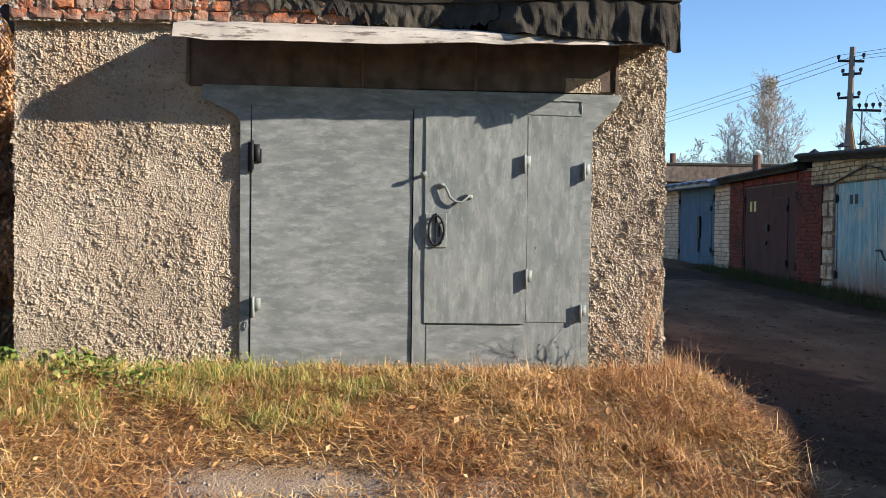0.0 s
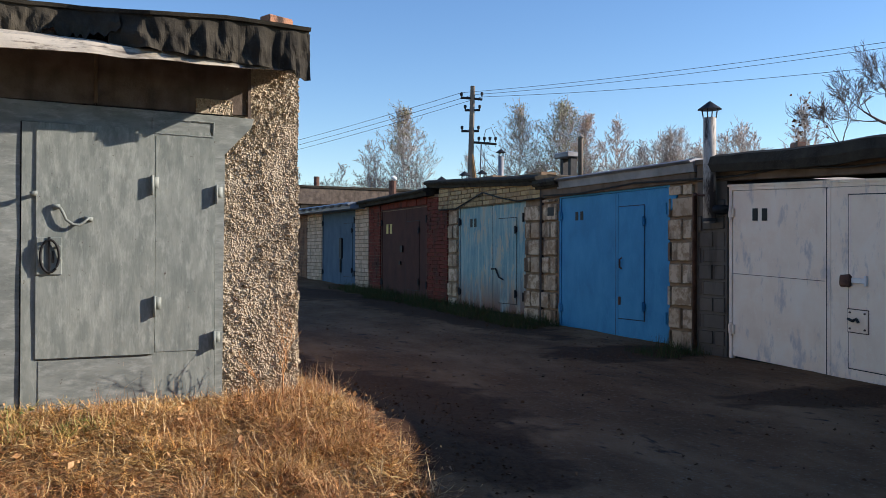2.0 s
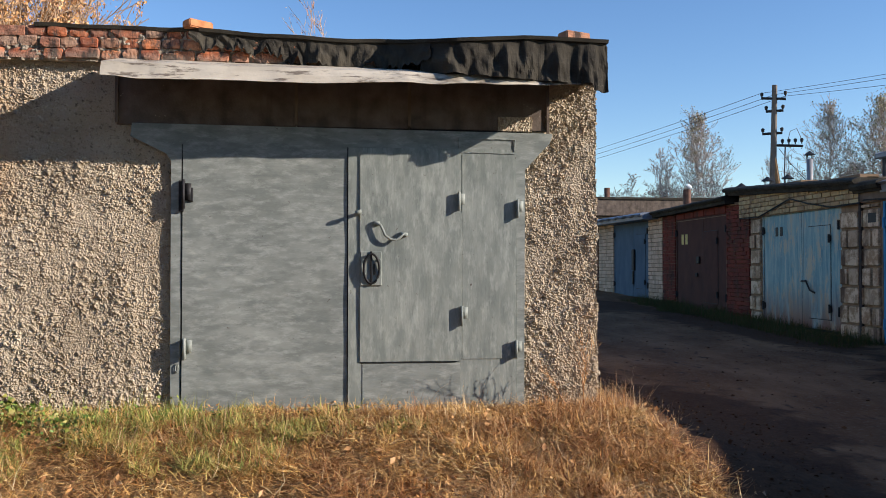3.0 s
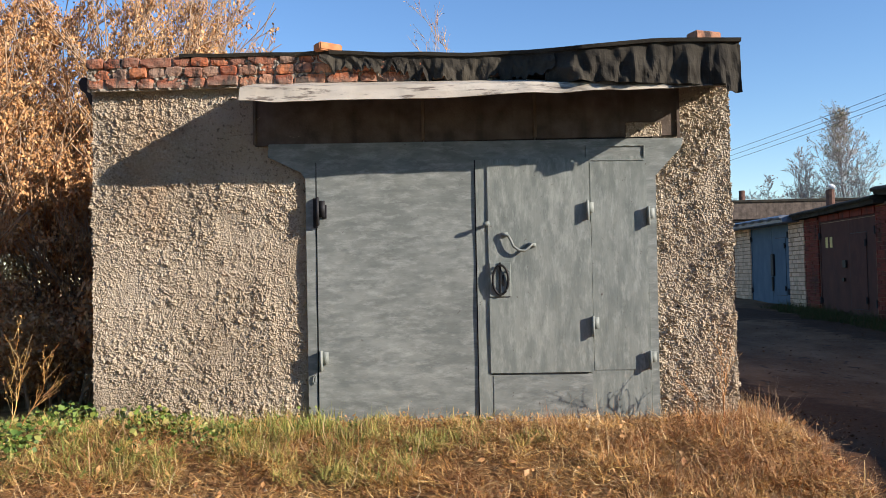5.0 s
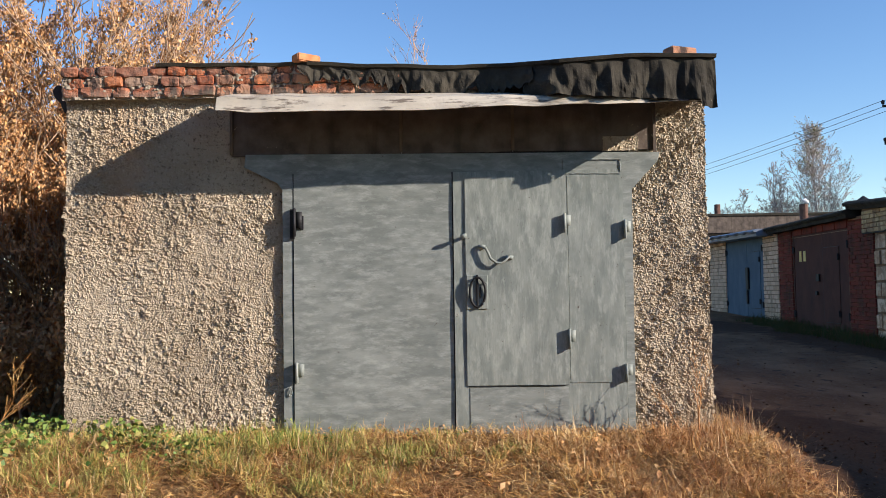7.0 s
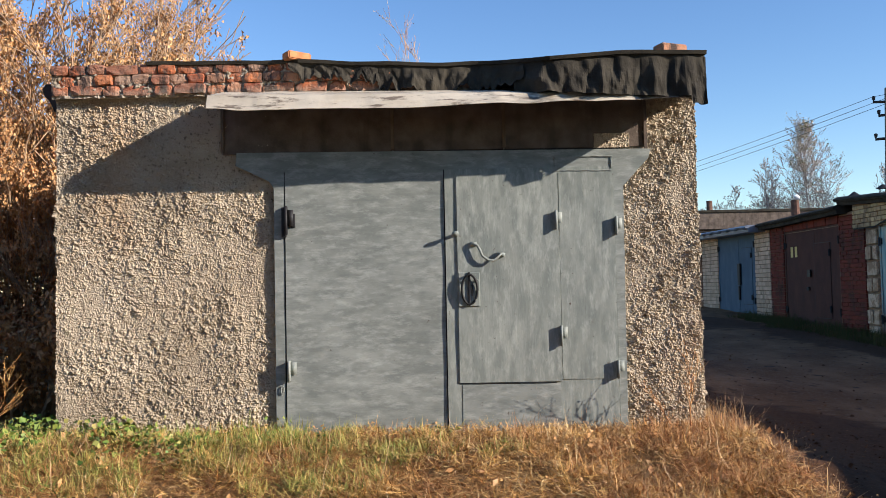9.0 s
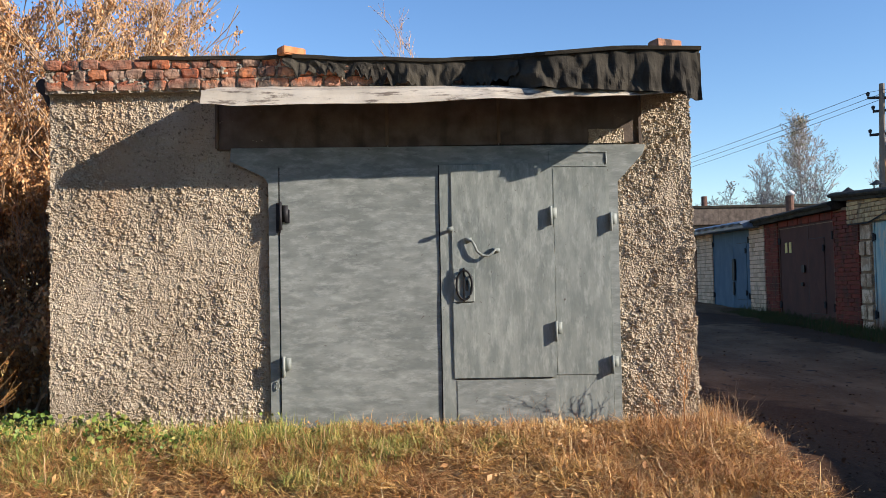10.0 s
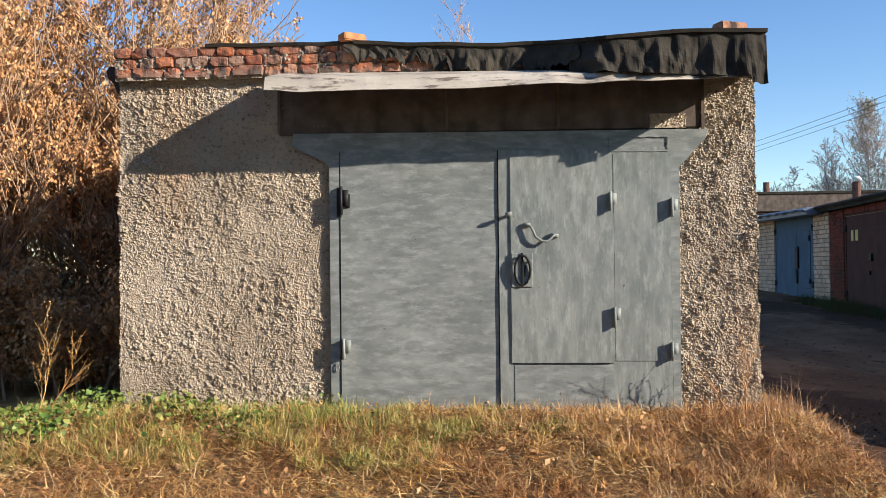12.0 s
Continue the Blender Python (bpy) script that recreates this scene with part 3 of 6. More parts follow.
for x, z0, z1 in ((1.30, 1.42, 1.55), (1.32, 0.58, 0.72)):
    hinge(x, z0, z1, right_leaf)
for x, z0, z1 in ((1.735, 1.37, 1.50), (1.722, 0.34, 0.465)):
    hinge(x, z0, z1, right_leaf)
hinge(-0.66, 1.42, 1.62, left_leaf, "dark")
hinge(-0.648, 0.355, 0.50, left_leaf)
part("hinge", boxes((-0.70, -0.665, 5.945, 5.966, 1.40, 1.62), (-0.635, -0.60, 5.948, 5.966, 1.47, 1.57), bevel=0.003), M["dark"], left_leaf, "dark greasy hinge straps")
part("handle", tube([(0.70, 5.935, 1.318), (0.70, 5.91, 1.318), (0.725, 5.904, 1.312), (0.745, 5.902, 1.275), (0.76, 5.902, 1.235), (0.80, 5.902, 1.205), (0.845, 5.902, 1.20), (0.875, 5.904, 1.225), (0.895, 5.908, 1.247), (0.895, 5.935, 1.247)], 0.0095, 8), M["gate_v"], right_leaf, "bent steel pull handle", True)
part("handle_lug", tube([(0.675, 5.929, 1.322), (0.725, 5.925, 1.322)], 0.015, 8), M["gate_v"], right_leaf, "", True)
part("handle_lug", tube([(0.87, 5.927, 1.247), (0.925, 5.927, 1.24)], 0.014, 8), M["gate_v"], right_leaf, "", True)
ring = [(0.664 + 0.056 * math.cos(a), 5.912 - 0.008 * math.sin(a), 0.994 + 0.106 * math.sin(a)) for a in [2 * math.pi * i / 28 for i in range(28)]]
part("pull_ring", tube(ring, 0.0085, 8, closed=True), M["black"], right_leaf, "black rubber-wrapped oval ring", True)
part("key_bar", boxes((0.655, 0.669, 5.914, 5.926, 0.875, 1.12), (0.678, 0.690, 5.918, 5.926, 0.95, 1.03), bevel=0.002), M["black"], right_leaf)
for x, z in ((0.613, 1.05), (0.617, 0.955), (0.722, 1.06), (0.724, 0.98)):
    part("bolt", tube([(x, 5.927, z), (x, 5.913, z)], 0.008, 8), M["gate_v"], right_leaf, "", True)
bm = tube([(0.565, 5.955, 1.39), (0.568, 5.885, 1.402)], 0.013, 8)
tube([(0.545, 5.887, 1.395), (0.592, 5.887, 1.405)], 0.016, 8, bm)
part("bolt_stub", bm, M["gate_v"], right_leaf, "protruding bolt knob", True)
part("weld_seam", tube([(x, 5.944, 0.313 + 0.004 * noise.noise((x * 9, 0, 0))) for x in [0.585 + 0.05 * i for i in range(15)]], 0.003, 5), M["dark"], right_leaf)
part("latch_loop", tube([(-0.705 + 0.012 * math.cos(a), 5.958, 0.29 + 0.03 * math.sin(a)) for a in [2 * math.pi * i / 12 for i in range(12)]], 0.004, 6, closed=True), M["gate_v"], left_leaf)


# brick parapet
def worn_brick(w, h, d, seed):
    bm = bmesh.new()
    bmesh.ops.create_cube(bm, size=1, matrix=Matrix.Diagonal((w, d, h, 1)))
    bmesh.ops.subdivide_edges(bm, edges=bm.edges[:], cuts=3, use_grid_fill=True)
    for v in bm.verts:
        k = sum(abs(c) > 0.48 * s for c, s in zip(v.co, (w, d, h)))
        r = Vector((noise.noise(v.co * 31 + Vector((seed, 0, 0))), noise.noise(v.co * 31 + Vector((0, seed, 5))), noise.noise(v.co * 31 + Vector((3, 0, seed)))))
        v.co *= 1 - 0.035 * (k >= 2) - 0.06 * (k == 3)
        chip = max(0.0, noise.noise(v.co * 17 + Vector((seed, seed, 0))) - 0.15)
        v.co += r * 0.0065 - v.co * chip * (0.35 if k >= 2 else 0.06)
    bm.normal_update()
    me = bpy.data.meshes.new("brick")
    bm.to_mesh(me)
    bm.free()
    me.materials.append(M["brick"])
    return me


rng = random.Random(5)
headers = [worn_brick(0.128, 0.074, 0.20, s * 3.7) for s in range(7)]
stretchers = [worn_brick(0.235, 0.074, 0.11, 40 + s * 2.9) for s in range(3)]
part("parapet_core", boxes((-2.37, -0.34, 5.957, 6.02, 2.455, 2.66), (-0.34, 1.9, 5.957, 6.02, 2.455, 2.60), (-2.30, -0.34, 6.02, 6.4, 2.45, 2.645)), M["mortar"], G, "crumbling pale mortar")
# felt set back at the corner; its dark colour stands for the gap's shade
part("corner_felt", prism([(-2.50, 2.55), (-2.47, 2.59), (-2.37, 2.58), (-2.37, 2.36), (-2.41, 2.38), (-2.43, 2.46), (-2.48, 2.49)], 6.02, 6.35, bevel=0.008), M["soffit"], G, "torn felt at the corner, darkened for the shaded gap")
brick_spots = []
for c in range(3):
    x = -2.39 + (0.06 if c == 1 else 0.0)
    while x < (-0.45 if c == 2 else 1.6):
        long_one = c == 0 and rng.random() < 0.2 or rng.random() < 0.08
        w = 0.238 if long_one else 0.130
        gap = rng.uniform(0.003, 0.014)
        brick_spots.append((x + w / 2, 2.504 + 0.0775 * c + rng.uniform(-0.005, 0.005), long_one, rng.uniform(-0.015, 0.010)))
        x += w + gap

def mortar_face(x0, x1, z0, z1, y, step):
    """Crumbling mortar that bulges out unevenly between the bricks."""
    nx, nz = int((x1 - x0) / step), int((z1 - z0) / step)
    verts = []
    for j in range(nz + 1):
        for i in range(nx + 1):
            p = Vector((x0 + (x1 - x0) * i / nx, y, z0 + (z1 - z0) * j / nz))
            out = 0.020 * noise.noise(p * 26) + 0.016 * noise.noise(p * 60) + 0.010 * noise.noise(p * 9)
            verts.append((p.x, y - out, p.z + 0.008 * noise.noise((p.x * 18, j, 0)) * (j in (0, nz))))
    w = nx + 1
    return mesh_of("mortar", verts, [(j * w + i, j * w + i + 1, (j + 1) * w + i + 1, (j + 1) * w + i) for j in range(nz) for i in range(nx)])


part("mortar", mortar_face(-0.33, 1.9, 2.453, 2.60, 5.942, 0.008), M["mortar"], G)
part("mortar", mortar_face(-2.385, -0.33, 2.453, 2.68, 5.942, 0.008), M["mortar"], G, "crumbling mortar bulging between the bricks")

# tin canopy over the gate
bm = bmesh.new()
rows = []
k = 150
for i in range(k + 1):
    x = -1.11 + 3.36 * i / k
    q = i / k
    wave = 0.008 * noise.noise((x * 3.0, 0, 1)) + 0.002 * noise.noise((x * 9, 0, 2))
    lip = (0.098 if q < 0.42 else 0.098 - 0.055 * (q - 0.42) / 0.58) + 0.02 * noise.noise((x * 2.0, 3, 0)) * (q > 0.03)
    sag = 0.022 * math.sin(min(1, q * 2.2) * math.pi) if q < 0.46 else 0.0
    zt = 2.355 - 0.015 * q + 0.006 * noise.noise((x * 5, 7, 0)) - 0.055 * q * 0.5
    rows.append([bm.verts.new(p) for p in ((x, 5.91, zt + 0.115), (x, 5.515 + wave, zt), (x, 5.495 + wave * 1.6, zt - lip * 0.5 - sag * 0.2), (x, 5.482 + wave * 1.2, zt - lip - sag * 0.3), (x, 5.497 + wave * 1.2, zt - lip - sag * 0.3), (x, 5.525 + wave, zt - 0.014), (x, 5.91, zt + 0.10))])
for a, b in zip(rows, rows[1:]):
    for j in range(7):
        bm.faces.new((a[j], b[j], b[(j + 1) % 7], a[(j + 1) % 7]))
bm.faces.new(rows[0])
bm.faces.new(rows[-1][::-1])
part("canopy_sheet", bm, M["tin"], G, "weathered pale tin canopy sheet")
part("canopy_board", prism([(5.99, 2.42), (5.99, 2.46), (5.53, 2.325), (5.53, 2.285)], -1.06, 2.19, "x"), M["soffit"], G, "blackish timber canopy board")


# hanging roofing felt
def felt_sheet(x0, x1, depth, top, bottom, wave, ragged, seed, th=0.008):
    bm = bmesh.new()
    nx, nz = int((x1 - x0) / 0.012), 12
    front, rear = [], []
    for j in range(nz + 1):
        v = j / nz
        fr, re = [], []
        for i in range(nx + 1):
            x = x0 + (x1 - x0) * i / nx
            zt, zb = top(x), bottom(x) + ragged * (0.5 * noise.noise((x * 7, seed, 0)) + 0.5 * noise.noise((x * 26, seed, 3)))
            fold = noise.noise((x * 9.5 + 0.5 * noise.noise((x * 2, v, seed)), v * 0.7, seed)) + 0.45 * noise.noise((x * 20, v * 2.5, seed + 4)) + 0.10 * noise.noise((x * 48, v * 6, seed + 9))
            y = depth(x) - 0.02 * v - wave * fold * min(1, 0.15 + v * 1.5) - 0.012 * v * v
            fr.append(bm.verts.new((x + 0.01 * noise.noise((x * 6, v * 2, seed)), y, zt + (zb - zt) * v)))
            re.append(bm.verts.new((x, y + th, zt + (zb - zt) * v)))
        front.append(fr)
        rear.append(re)
    for j in range(nz):
        for i in range(nx):
            bm.faces.new((front[j][i], front[j + 1][i], front[j + 1][i + 1], front[j][i + 1]))
            bm.faces.new((rear[j][i], rear[j][i + 1], rear[j + 1][i + 1], rear[j + 1][i]))
    for i in range(nx):
        bm.faces.new((front[nz][i], rear[nz][i], rear[nz][i + 1], front[nz][i + 1]))
        bm.faces.new((front[0][i + 1], rear[0][i + 1], rear[0][i], front[0][i]))
    for j in range(nz):
        bm.faces.new((front[j][0], rear[j][0], rear[j + 1][0], front[j + 1][0]))
        bm.faces.new((front[j][nx], front[j + 1][nx], rear[j + 1][nx], rear[j][nx]))
    return bm


def felt_depth(x):
    t = min(max((x - 0.75) / 0.5, 0), 1)
    t = t * t * (3 - 2 * t)
    return 5.905 + (5.50 - 5.905) * t


def felt_top(x):
    t = min(max((x - 0.75) / 0.5, 0), 1)
    t = t * t * (3 - 2 * t)
    return (2.683 - 0.05 * min(max(x + 0.6, 0), 0.9) + 0.010 * noise.noise((x * 3, 0, 0))) * (1 - t) + t * (2.545 + 0.037 * min(max((x - 1.1) / 0.6, 0), 1) - 0.03 * max(0, x - 1.85))


part("felt_fascia", felt_sheet(1.0, 2.285, felt_depth, felt_top, lambda x: 2.335 - 0.06 * (x - 1.0) - (0.045 if x > 2.17 else 0), 0.06, 0.012, 3), M["felt"], G, "wrinkled black roofing felt hanging over the edge")
part("felt_flap", felt_sheet(-0.62, 1.06, felt_depth, felt_top, lambda x: 2.60 - 0.16 * min(1, max(0, (x + 0.62) / 0.95)) + 0.035 * noise.noise((x * 3.1, 4, 0)), 0.05, 0.15, 8), M["felt"], G, "ragged torn felt over the bricks")
part("felt_return", prism([(5.50, 2.54), (6.6, 2.67), (6.6, 2.42), (6.0, 2.38), (5.50, 2.23)], 2.275, 2.288, "x"), M["felt"], G)
tops = bmesh.new()
sections = []
for i in range(61):
    x = -1.68 + 3.97 * i / 60
    e = felt_depth(x) - (0.02 if x > -0.6 else -0.01)
    zt = felt_top(x) if x > -0.62 else 2.690 + 0.016 * noise.noise((x * 3, 2, 0)) + 0.02 * max(0, -1.3 - x)
    sections.append([tops.verts.new(p) for p in ((x, e, zt - 0.012), (x, e - 0.008, zt + 0.012), (x, 6.3, 2.665), (x, 6.3, 2.62))])
for a, b in zip(sections, sections[1:]):
    for j in range(4):
        tops.faces.new((a[j], b[j], b[(j + 1) % 4], a[(j + 1) % 4]))
tops.faces.new(sections[0])
tops.faces.new(sections[-1][::-1])
part("felt_edge", tops, M["felt"], G, "black felt turned over the roof edge")


# loose bricks on the roof
def loose_brick(at, turn, material, size=(0.185, 0.11, 0.058)):
    bm = bmesh.new()
    bmesh.ops.create_cube(bm, size=1, matrix=Matrix.Diagonal((*size, 1)))
    bmesh.ops.bevel(bm, geom=bm.edges[:], offset=0.008, segments=2, affect="EDGES")
    ob = part("brick", bm, material)
    ob.matrix_basis = pose(*at, 0, 0, turn)
    return ob


tagged(loose_brick((-0.57, 5.93, 2.722), 38, M["brick_new"]), "loose orange brick lying on the garage roof edge", "brick", "loose bricks")
tagged(loose_brick((2.13, 5.80, 2.678), 22, M["brick"], (0.21, 0.12, 0.065)), "loose brick weighing down the roofing felt", "brick", "loose bricks")


# ---- the row of garages across the lane ----
WX = 8.40


def block_wall(y0, y1, z0, z1, block_w, block_h, meshes, parent, rng, x=WX):
    """Rows of single blocks set proud of a mortar bed."""
    z, c = z0, 0
    while z < z1 - 0.06:
        h = min(block_h, z1 - z)
        y = y0 - (block_w * 0.5 if c % 2 else 0)
        while y < y1:
            a, b = max(y, y0), min(y + block_w, y1)
            if b - a > 0.05:
                ob = new("block", meshes[rng.randrange(len(meshes))])
                ob.location = (x + rng.uniform(-0.008, 0.006), (a + b) / 2, z + h / 2)
                ob.scale = (1, (b - a) - rng.uniform(0.02, 0.06), h - rng.uniform(0.02, 0.055))
                ob.parent = parent
                ob.matrix_parent_inverse = world_of(parent).inverted()
            y += block_w
        z += block_h
        c += 1


def brickwork(y0, y1, z0, z1, bw, bh, x=WX, gap=0.012, seed=0):
    """Brick faces joined into one mesh, each one proud of the bed."""
    r = random.Random(seed)
    verts, faces = [], []
    z, c = z0, 0
    while z < z1 - 0.02:
        y = y0 - (bw / 2 if c % 2 else 0)
        while y < y1 - 0.01:
            a, b = max(y, y0) + gap / 2, min(y + bw, y1) - gap / 2
            t, d = min(z + bh, z1) - gap, x + r.uniform(-0.006, 0.004)
            if b - a > 0.02 and t > z:
                i = len(verts)
                verts += [(d, a, z), (d, b, z), (d, b, t), (d, a, t), (x + 0.03, a - 0.003, z - 0.003), (x + 0.03, b + 0.003, z - 0.003), (x + 0.03, b + 0.003, t + 0.003), (x + 0.03, a - 0.003, t + 0.003)]
                faces += [(i, i + 3, i + 2, i + 1), (i, i + 1, i + 5, i + 4), (i + 1, i + 2, i + 6, i + 5), (i + 2, i + 3, i + 7, i + 6), (i + 3, i, i + 4, i + 7)]
            y += bw
        z += bh
        c += 1
    return mesh_of("brickwork", verts, faces)


def row_gate(parent, y0, y1, zb, zt, material, split, mark, mark_at, wicket_in, hinge_mat="dark", border=True, x=WX):
    """Two steel leaves facing the lane; the wicket door sits in the leaf at the y0 end."""
    gx = x + 0.03
    part("gate_frame", prism([(y0 - 0.03, zb - 0.1), (y0 - 0.03, zt + 0.05), (y1 + 0.03, zt + 0.05), (y1 + 0.03, zb - 0.1), (y1 - 0.02, zb - 0.1), (y1 - 0.02, zt - 0.005), (y0 + 0.02, zt - 0.005), (y0 + 0.02, zb - 0.1)], gx - 0.012, gx + 0.05, "x", 0.002), M[material], parent)
    part("gate_back", boxes((gx + 0.05, gx + 0.07, y0, y1, zb - 0.1, zt)), M["dark"], parent)
    far = part("gate_leaf", boxes((gx, gx + 0.04, split + 0.008, y1 - 0.026, zb, zt - 0.012), bevel=0.004), M[material], parent)
    nearl = part("gate_leaf", boxes((gx - 0.008, gx + 0.04, y0 + 0.026, split, zb, zt - 0.012), bevel=0.004), M[material], parent)
    w0, w1, wz0, wz1 = wicket_in
    part("wicket_door", boxes((gx - 0.022, gx - 0.006, w0, w1, wz0, wz1), bevel=0.005), M[material], nearl, "wicket door")
    seams = [(w0 - 0.012, w0, wz0, wz1), (w1, w1 + 0.012, wz0, wz1), (w0 - 0.012, w1 + 0.012, wz1, wz1 + 0.012), (w0 - 0.012, w1 + 0.012, wz0 - 0.012, wz0)]
    for a, b, c, d in seams:
        part("seam", boxes((gx - 0.0105, gx - 0.008, a, b, c, d)), M["dark"], nearl)
    part("seam", boxes((gx - 0.0105, gx + 0.01, split + 0.0005, split + 0.010, zb, zt - 0.012)), M["dark"], nearl)
    part("seal_strip", boxes((gx - 0.014, gx - 0.006, split - 0.05, split - 0.004, zb + 0.02, zt - 0.03), bevel=0.002), M[material], nearl)
    for leaf, y in ((far, y1 - 0.02), (nearl, y0 + 0.02)):
        for f in (0.16, 0.86):
            z = zb + f * (zt - zb)
            bm = tube([(gx - 0.035, y, z - 0.08), (gx - 0.035, y, z + 0.08)], 0.02, 8)
            bmesh.ops.create_cube(bm, size=1, matrix=Matrix.LocRotScale((gx - 0.016, y, z), None, (0.03, 0.09, 0.11)))
            part("hinge", bm, M[hinge_mat], leaf)
    for f in (0.12, 0.86):
        z = wz0 + f * (wz1 - wz0)
        bm = tube([(gx - 0.045, w0, z - 0.07), (gx - 0.045, w0, z + 0.07)], 0.018, 8)
        bmesh.ops.create_cube(bm, size=1, matrix=Matrix.LocRotScale((gx - 0.03, w0, z), None, (0.026, 0.06, 0.10)))
        part("hinge", bm, M[hinge_mat], nearl)
    if mark:
        my, mz, mh = mark_at
        for d in (0, 1):
            y = my - d * mh * 0.98
            part("mark", boxes((gx - 0.005, gx, y - mh * 0.27, y + mh * 0.27, mz - mh / 2, mz + mh / 2)), M[mark], far, "painted mark")
    return far, nearl, gx


def rack(parent, names, slope, y_ref):
    """Lets the named parts of a front sink along the lane, as the ground does."""
    for ob in parent.children_recursive:
        if ob.type == "MESH" and ob.name.split(".")[0] in names:
            for v in ob.data.vertices:
                v.co.z += slope * (v.co.y - y_ref)


def shell(parent, y0, y1, top, base, side="greywall", depth=5.6):
    """Back and side walls behind the front."""
    for b in ((WX + 0.1, WX + depth, y0, y0 + 0.18, base - 0.4, top), (WX + 0.1, WX + depth, y1 - 0.18, y1, base - 0.4, top), (WX + depth, WX + depth + 0.2, y0, y1, base - 0.4, top)):
        part("side_wall", boxes(b), M[side], parent)


def chimney(at, h, r, material, cap="dark", label="", group="roof pipes"):
    ob = thing("chimney_pipe", at, label, "chimney", group)
    x, y, z = at
    bm = tube([(x, y, z), (x, y, z + h)], r, 14)
    part("pipe", bm, M[material], ob, "", True)
    for a in range(4):
        q = a * math.pi / 2 + 0.5
        part("cap_strut", tube([(x + r * math.cos(q), y + r * math.sin(q), z + h - 0.01), (x + r * 1.25 * math.cos(q), y + r * 1.25 * math.sin(q), z + h + r * 1.4)], r * 0.1, 5), M[cap], ob)
    bm = cone((x, y, z + h + r * 1.3), r * 1.9, 0.012, r * 1.3, 16)
    part("cap", bm, M[cap], ob, "conical rain cap")
    return ob


rng = random.Random(11)


def block_meshes(material, d=0.05):
    out = []
    for s in range(5):
        bm = bmesh.new()
        bmesh.ops.create_cube(bm, size=1, matrix=Matrix.Diagonal((d, 1, 1, 1)))
        bmesh.ops.bevel(bm, geom=bm.edges[:], offset=0.03, segments=1, affect="EDGES")
        for v in bm.verts:
            v.co.y += 0.02 * noise.noise(v.co * 9 + Vector((s * 7, 0, 0)))
            v.co.z += 0.03 * noise.noise(v.co * 9 + Vector((0, s * 7, 3)))
        me = bpy.data.meshes.new("block")
        bm.to_mesh(me)
        bm.free()
        me.materials.append(material)
        out.append(me)
    return out


blocks = block_meshes(M["block"])
grey_blocks = block_meshes(M["greywall"], 0.03)


def wavy_roof(parent, y0, y1, x0, z_of, drop_of, material, th=0.06, depth=6.0, label=""):
    """A roof sheet whose front edge hangs down by drop_of(y)."""
    bm = bmesh.new()
    k = max(6, int((y1 - y0) / 0.12))
    rows = []
    for i in range(k + 1):
        y = y0 + (y1 - y0) * i / k
        z, d = z_of(y), drop_of(y)
        w = 0.02 * noise.noise((y * 3, 5, 0))
        rows.append([bm.verts.new(p) for p in ((x0 + depth, y, z - 0.05), (x0 + 0.10, y, z), (x0 + w, y, z - 0.035), (x0 - 0.02 + w, y, z - d * 0.6), (x0 + 0.01 + w, y, z - d), (x0 + 0.05 + w, y, z - d), (x0 + 0.07, y, z - 0.12 - th), (x0 + depth, y, z - 0.12 - th))])
    for a, b in zip(rows, rows[1:]):
        for j in range(8):
            bm.faces.new((a[j], b[j], b[(j + 1) % 8], a[(j + 1) % 8]))
    bm.faces.new(rows[0])
    bm.faces.new(rows[-1][::-1])
    part("roof", bm, M[material], parent, label)


# pale gate, black felt roof
A = thing("garage", (10, 6, -0.3), "grey rendered garage with pale pinkish steel gate", "garage", "row of garages")
for b in ((WX, WX + 0.3, 4.35, 5.0, -0.8, 2.0), (WX, WX + 0.3, 7.835, 8.36, -0.7, 2.0)):
    part("wall", boxes(b), M["greywall"], A, "dark grey rendered wall")
block_wall(7.85, 8.34, -0.35, 1.75, 0.42, 0.21, grey_blocks, A, rng, WX + 0.004)
part("beam", boxes((WX - 0.02, WX + 0.3, 4.35, 8.36, 1.9, 2.14), bevel=0.012), M["beam"], A, "stained lintel beam")
part("beam", boxes((WX - 0.05, WX + 0.25, 4.35, 8.36, 2.12, 2.19), bevel=0.008), M["beam"], A)
shell(A, 4.35, 8.36, 2.1, -0.3)
wavy_roof(A, 4.3, 8.02, 8.22, lambda y: 2.285 - 0.012 * (8.0 - y) - 0.10 * max(0, 5.6 - y) + 0.02 * math.sin(y * 1.7) + 0.015 * noise.noise((y * 2, 0, 0)), lambda y: 0.22 + 0.03 * math.sin((y - 4.2) * 0.8) + 0.02 * noise.noise((y * 5, 1, 0)), "felt", label="sagging black felt roof")
fa, na, gx = row_gate(A, 5.01, 7.79, -0.29, 1.785, "pink", 6.36, "black", (7.40, 1.475, 0.15), (5.31, 6.08, -0.165, 1.685), "pink")
part("seam", boxes((gx - 0.0235, gx - 0.0225, 5.828, 6.088, 0.214, 0.472)), M["rust"], na)
part("lock_plate", boxes((gx - 0.034, gx - 0.018, 5.838, 6.078, 0.224, 0.462), bevel=0.003), M["pink"], na, "square lock cover")
part("lock_lever", tube([(gx - 0.04, 6.07, 0.36), (gx - 0.06, 6.0, 0.345), (gx - 0.05, 5.96, 0.37), (gx - 0.045, 5.94, 0.33)], 0.016, 6), M["dark"], na)
for y, z in ((5.87, 0.26), (6.05, 0.26), (5.87, 0.43), (6.05, 0.43)):
    part("bolt_head", tube([(gx - 0.03, y, z), (gx - 0.042, y, z)], 0.012, 6), M["rust"], na)
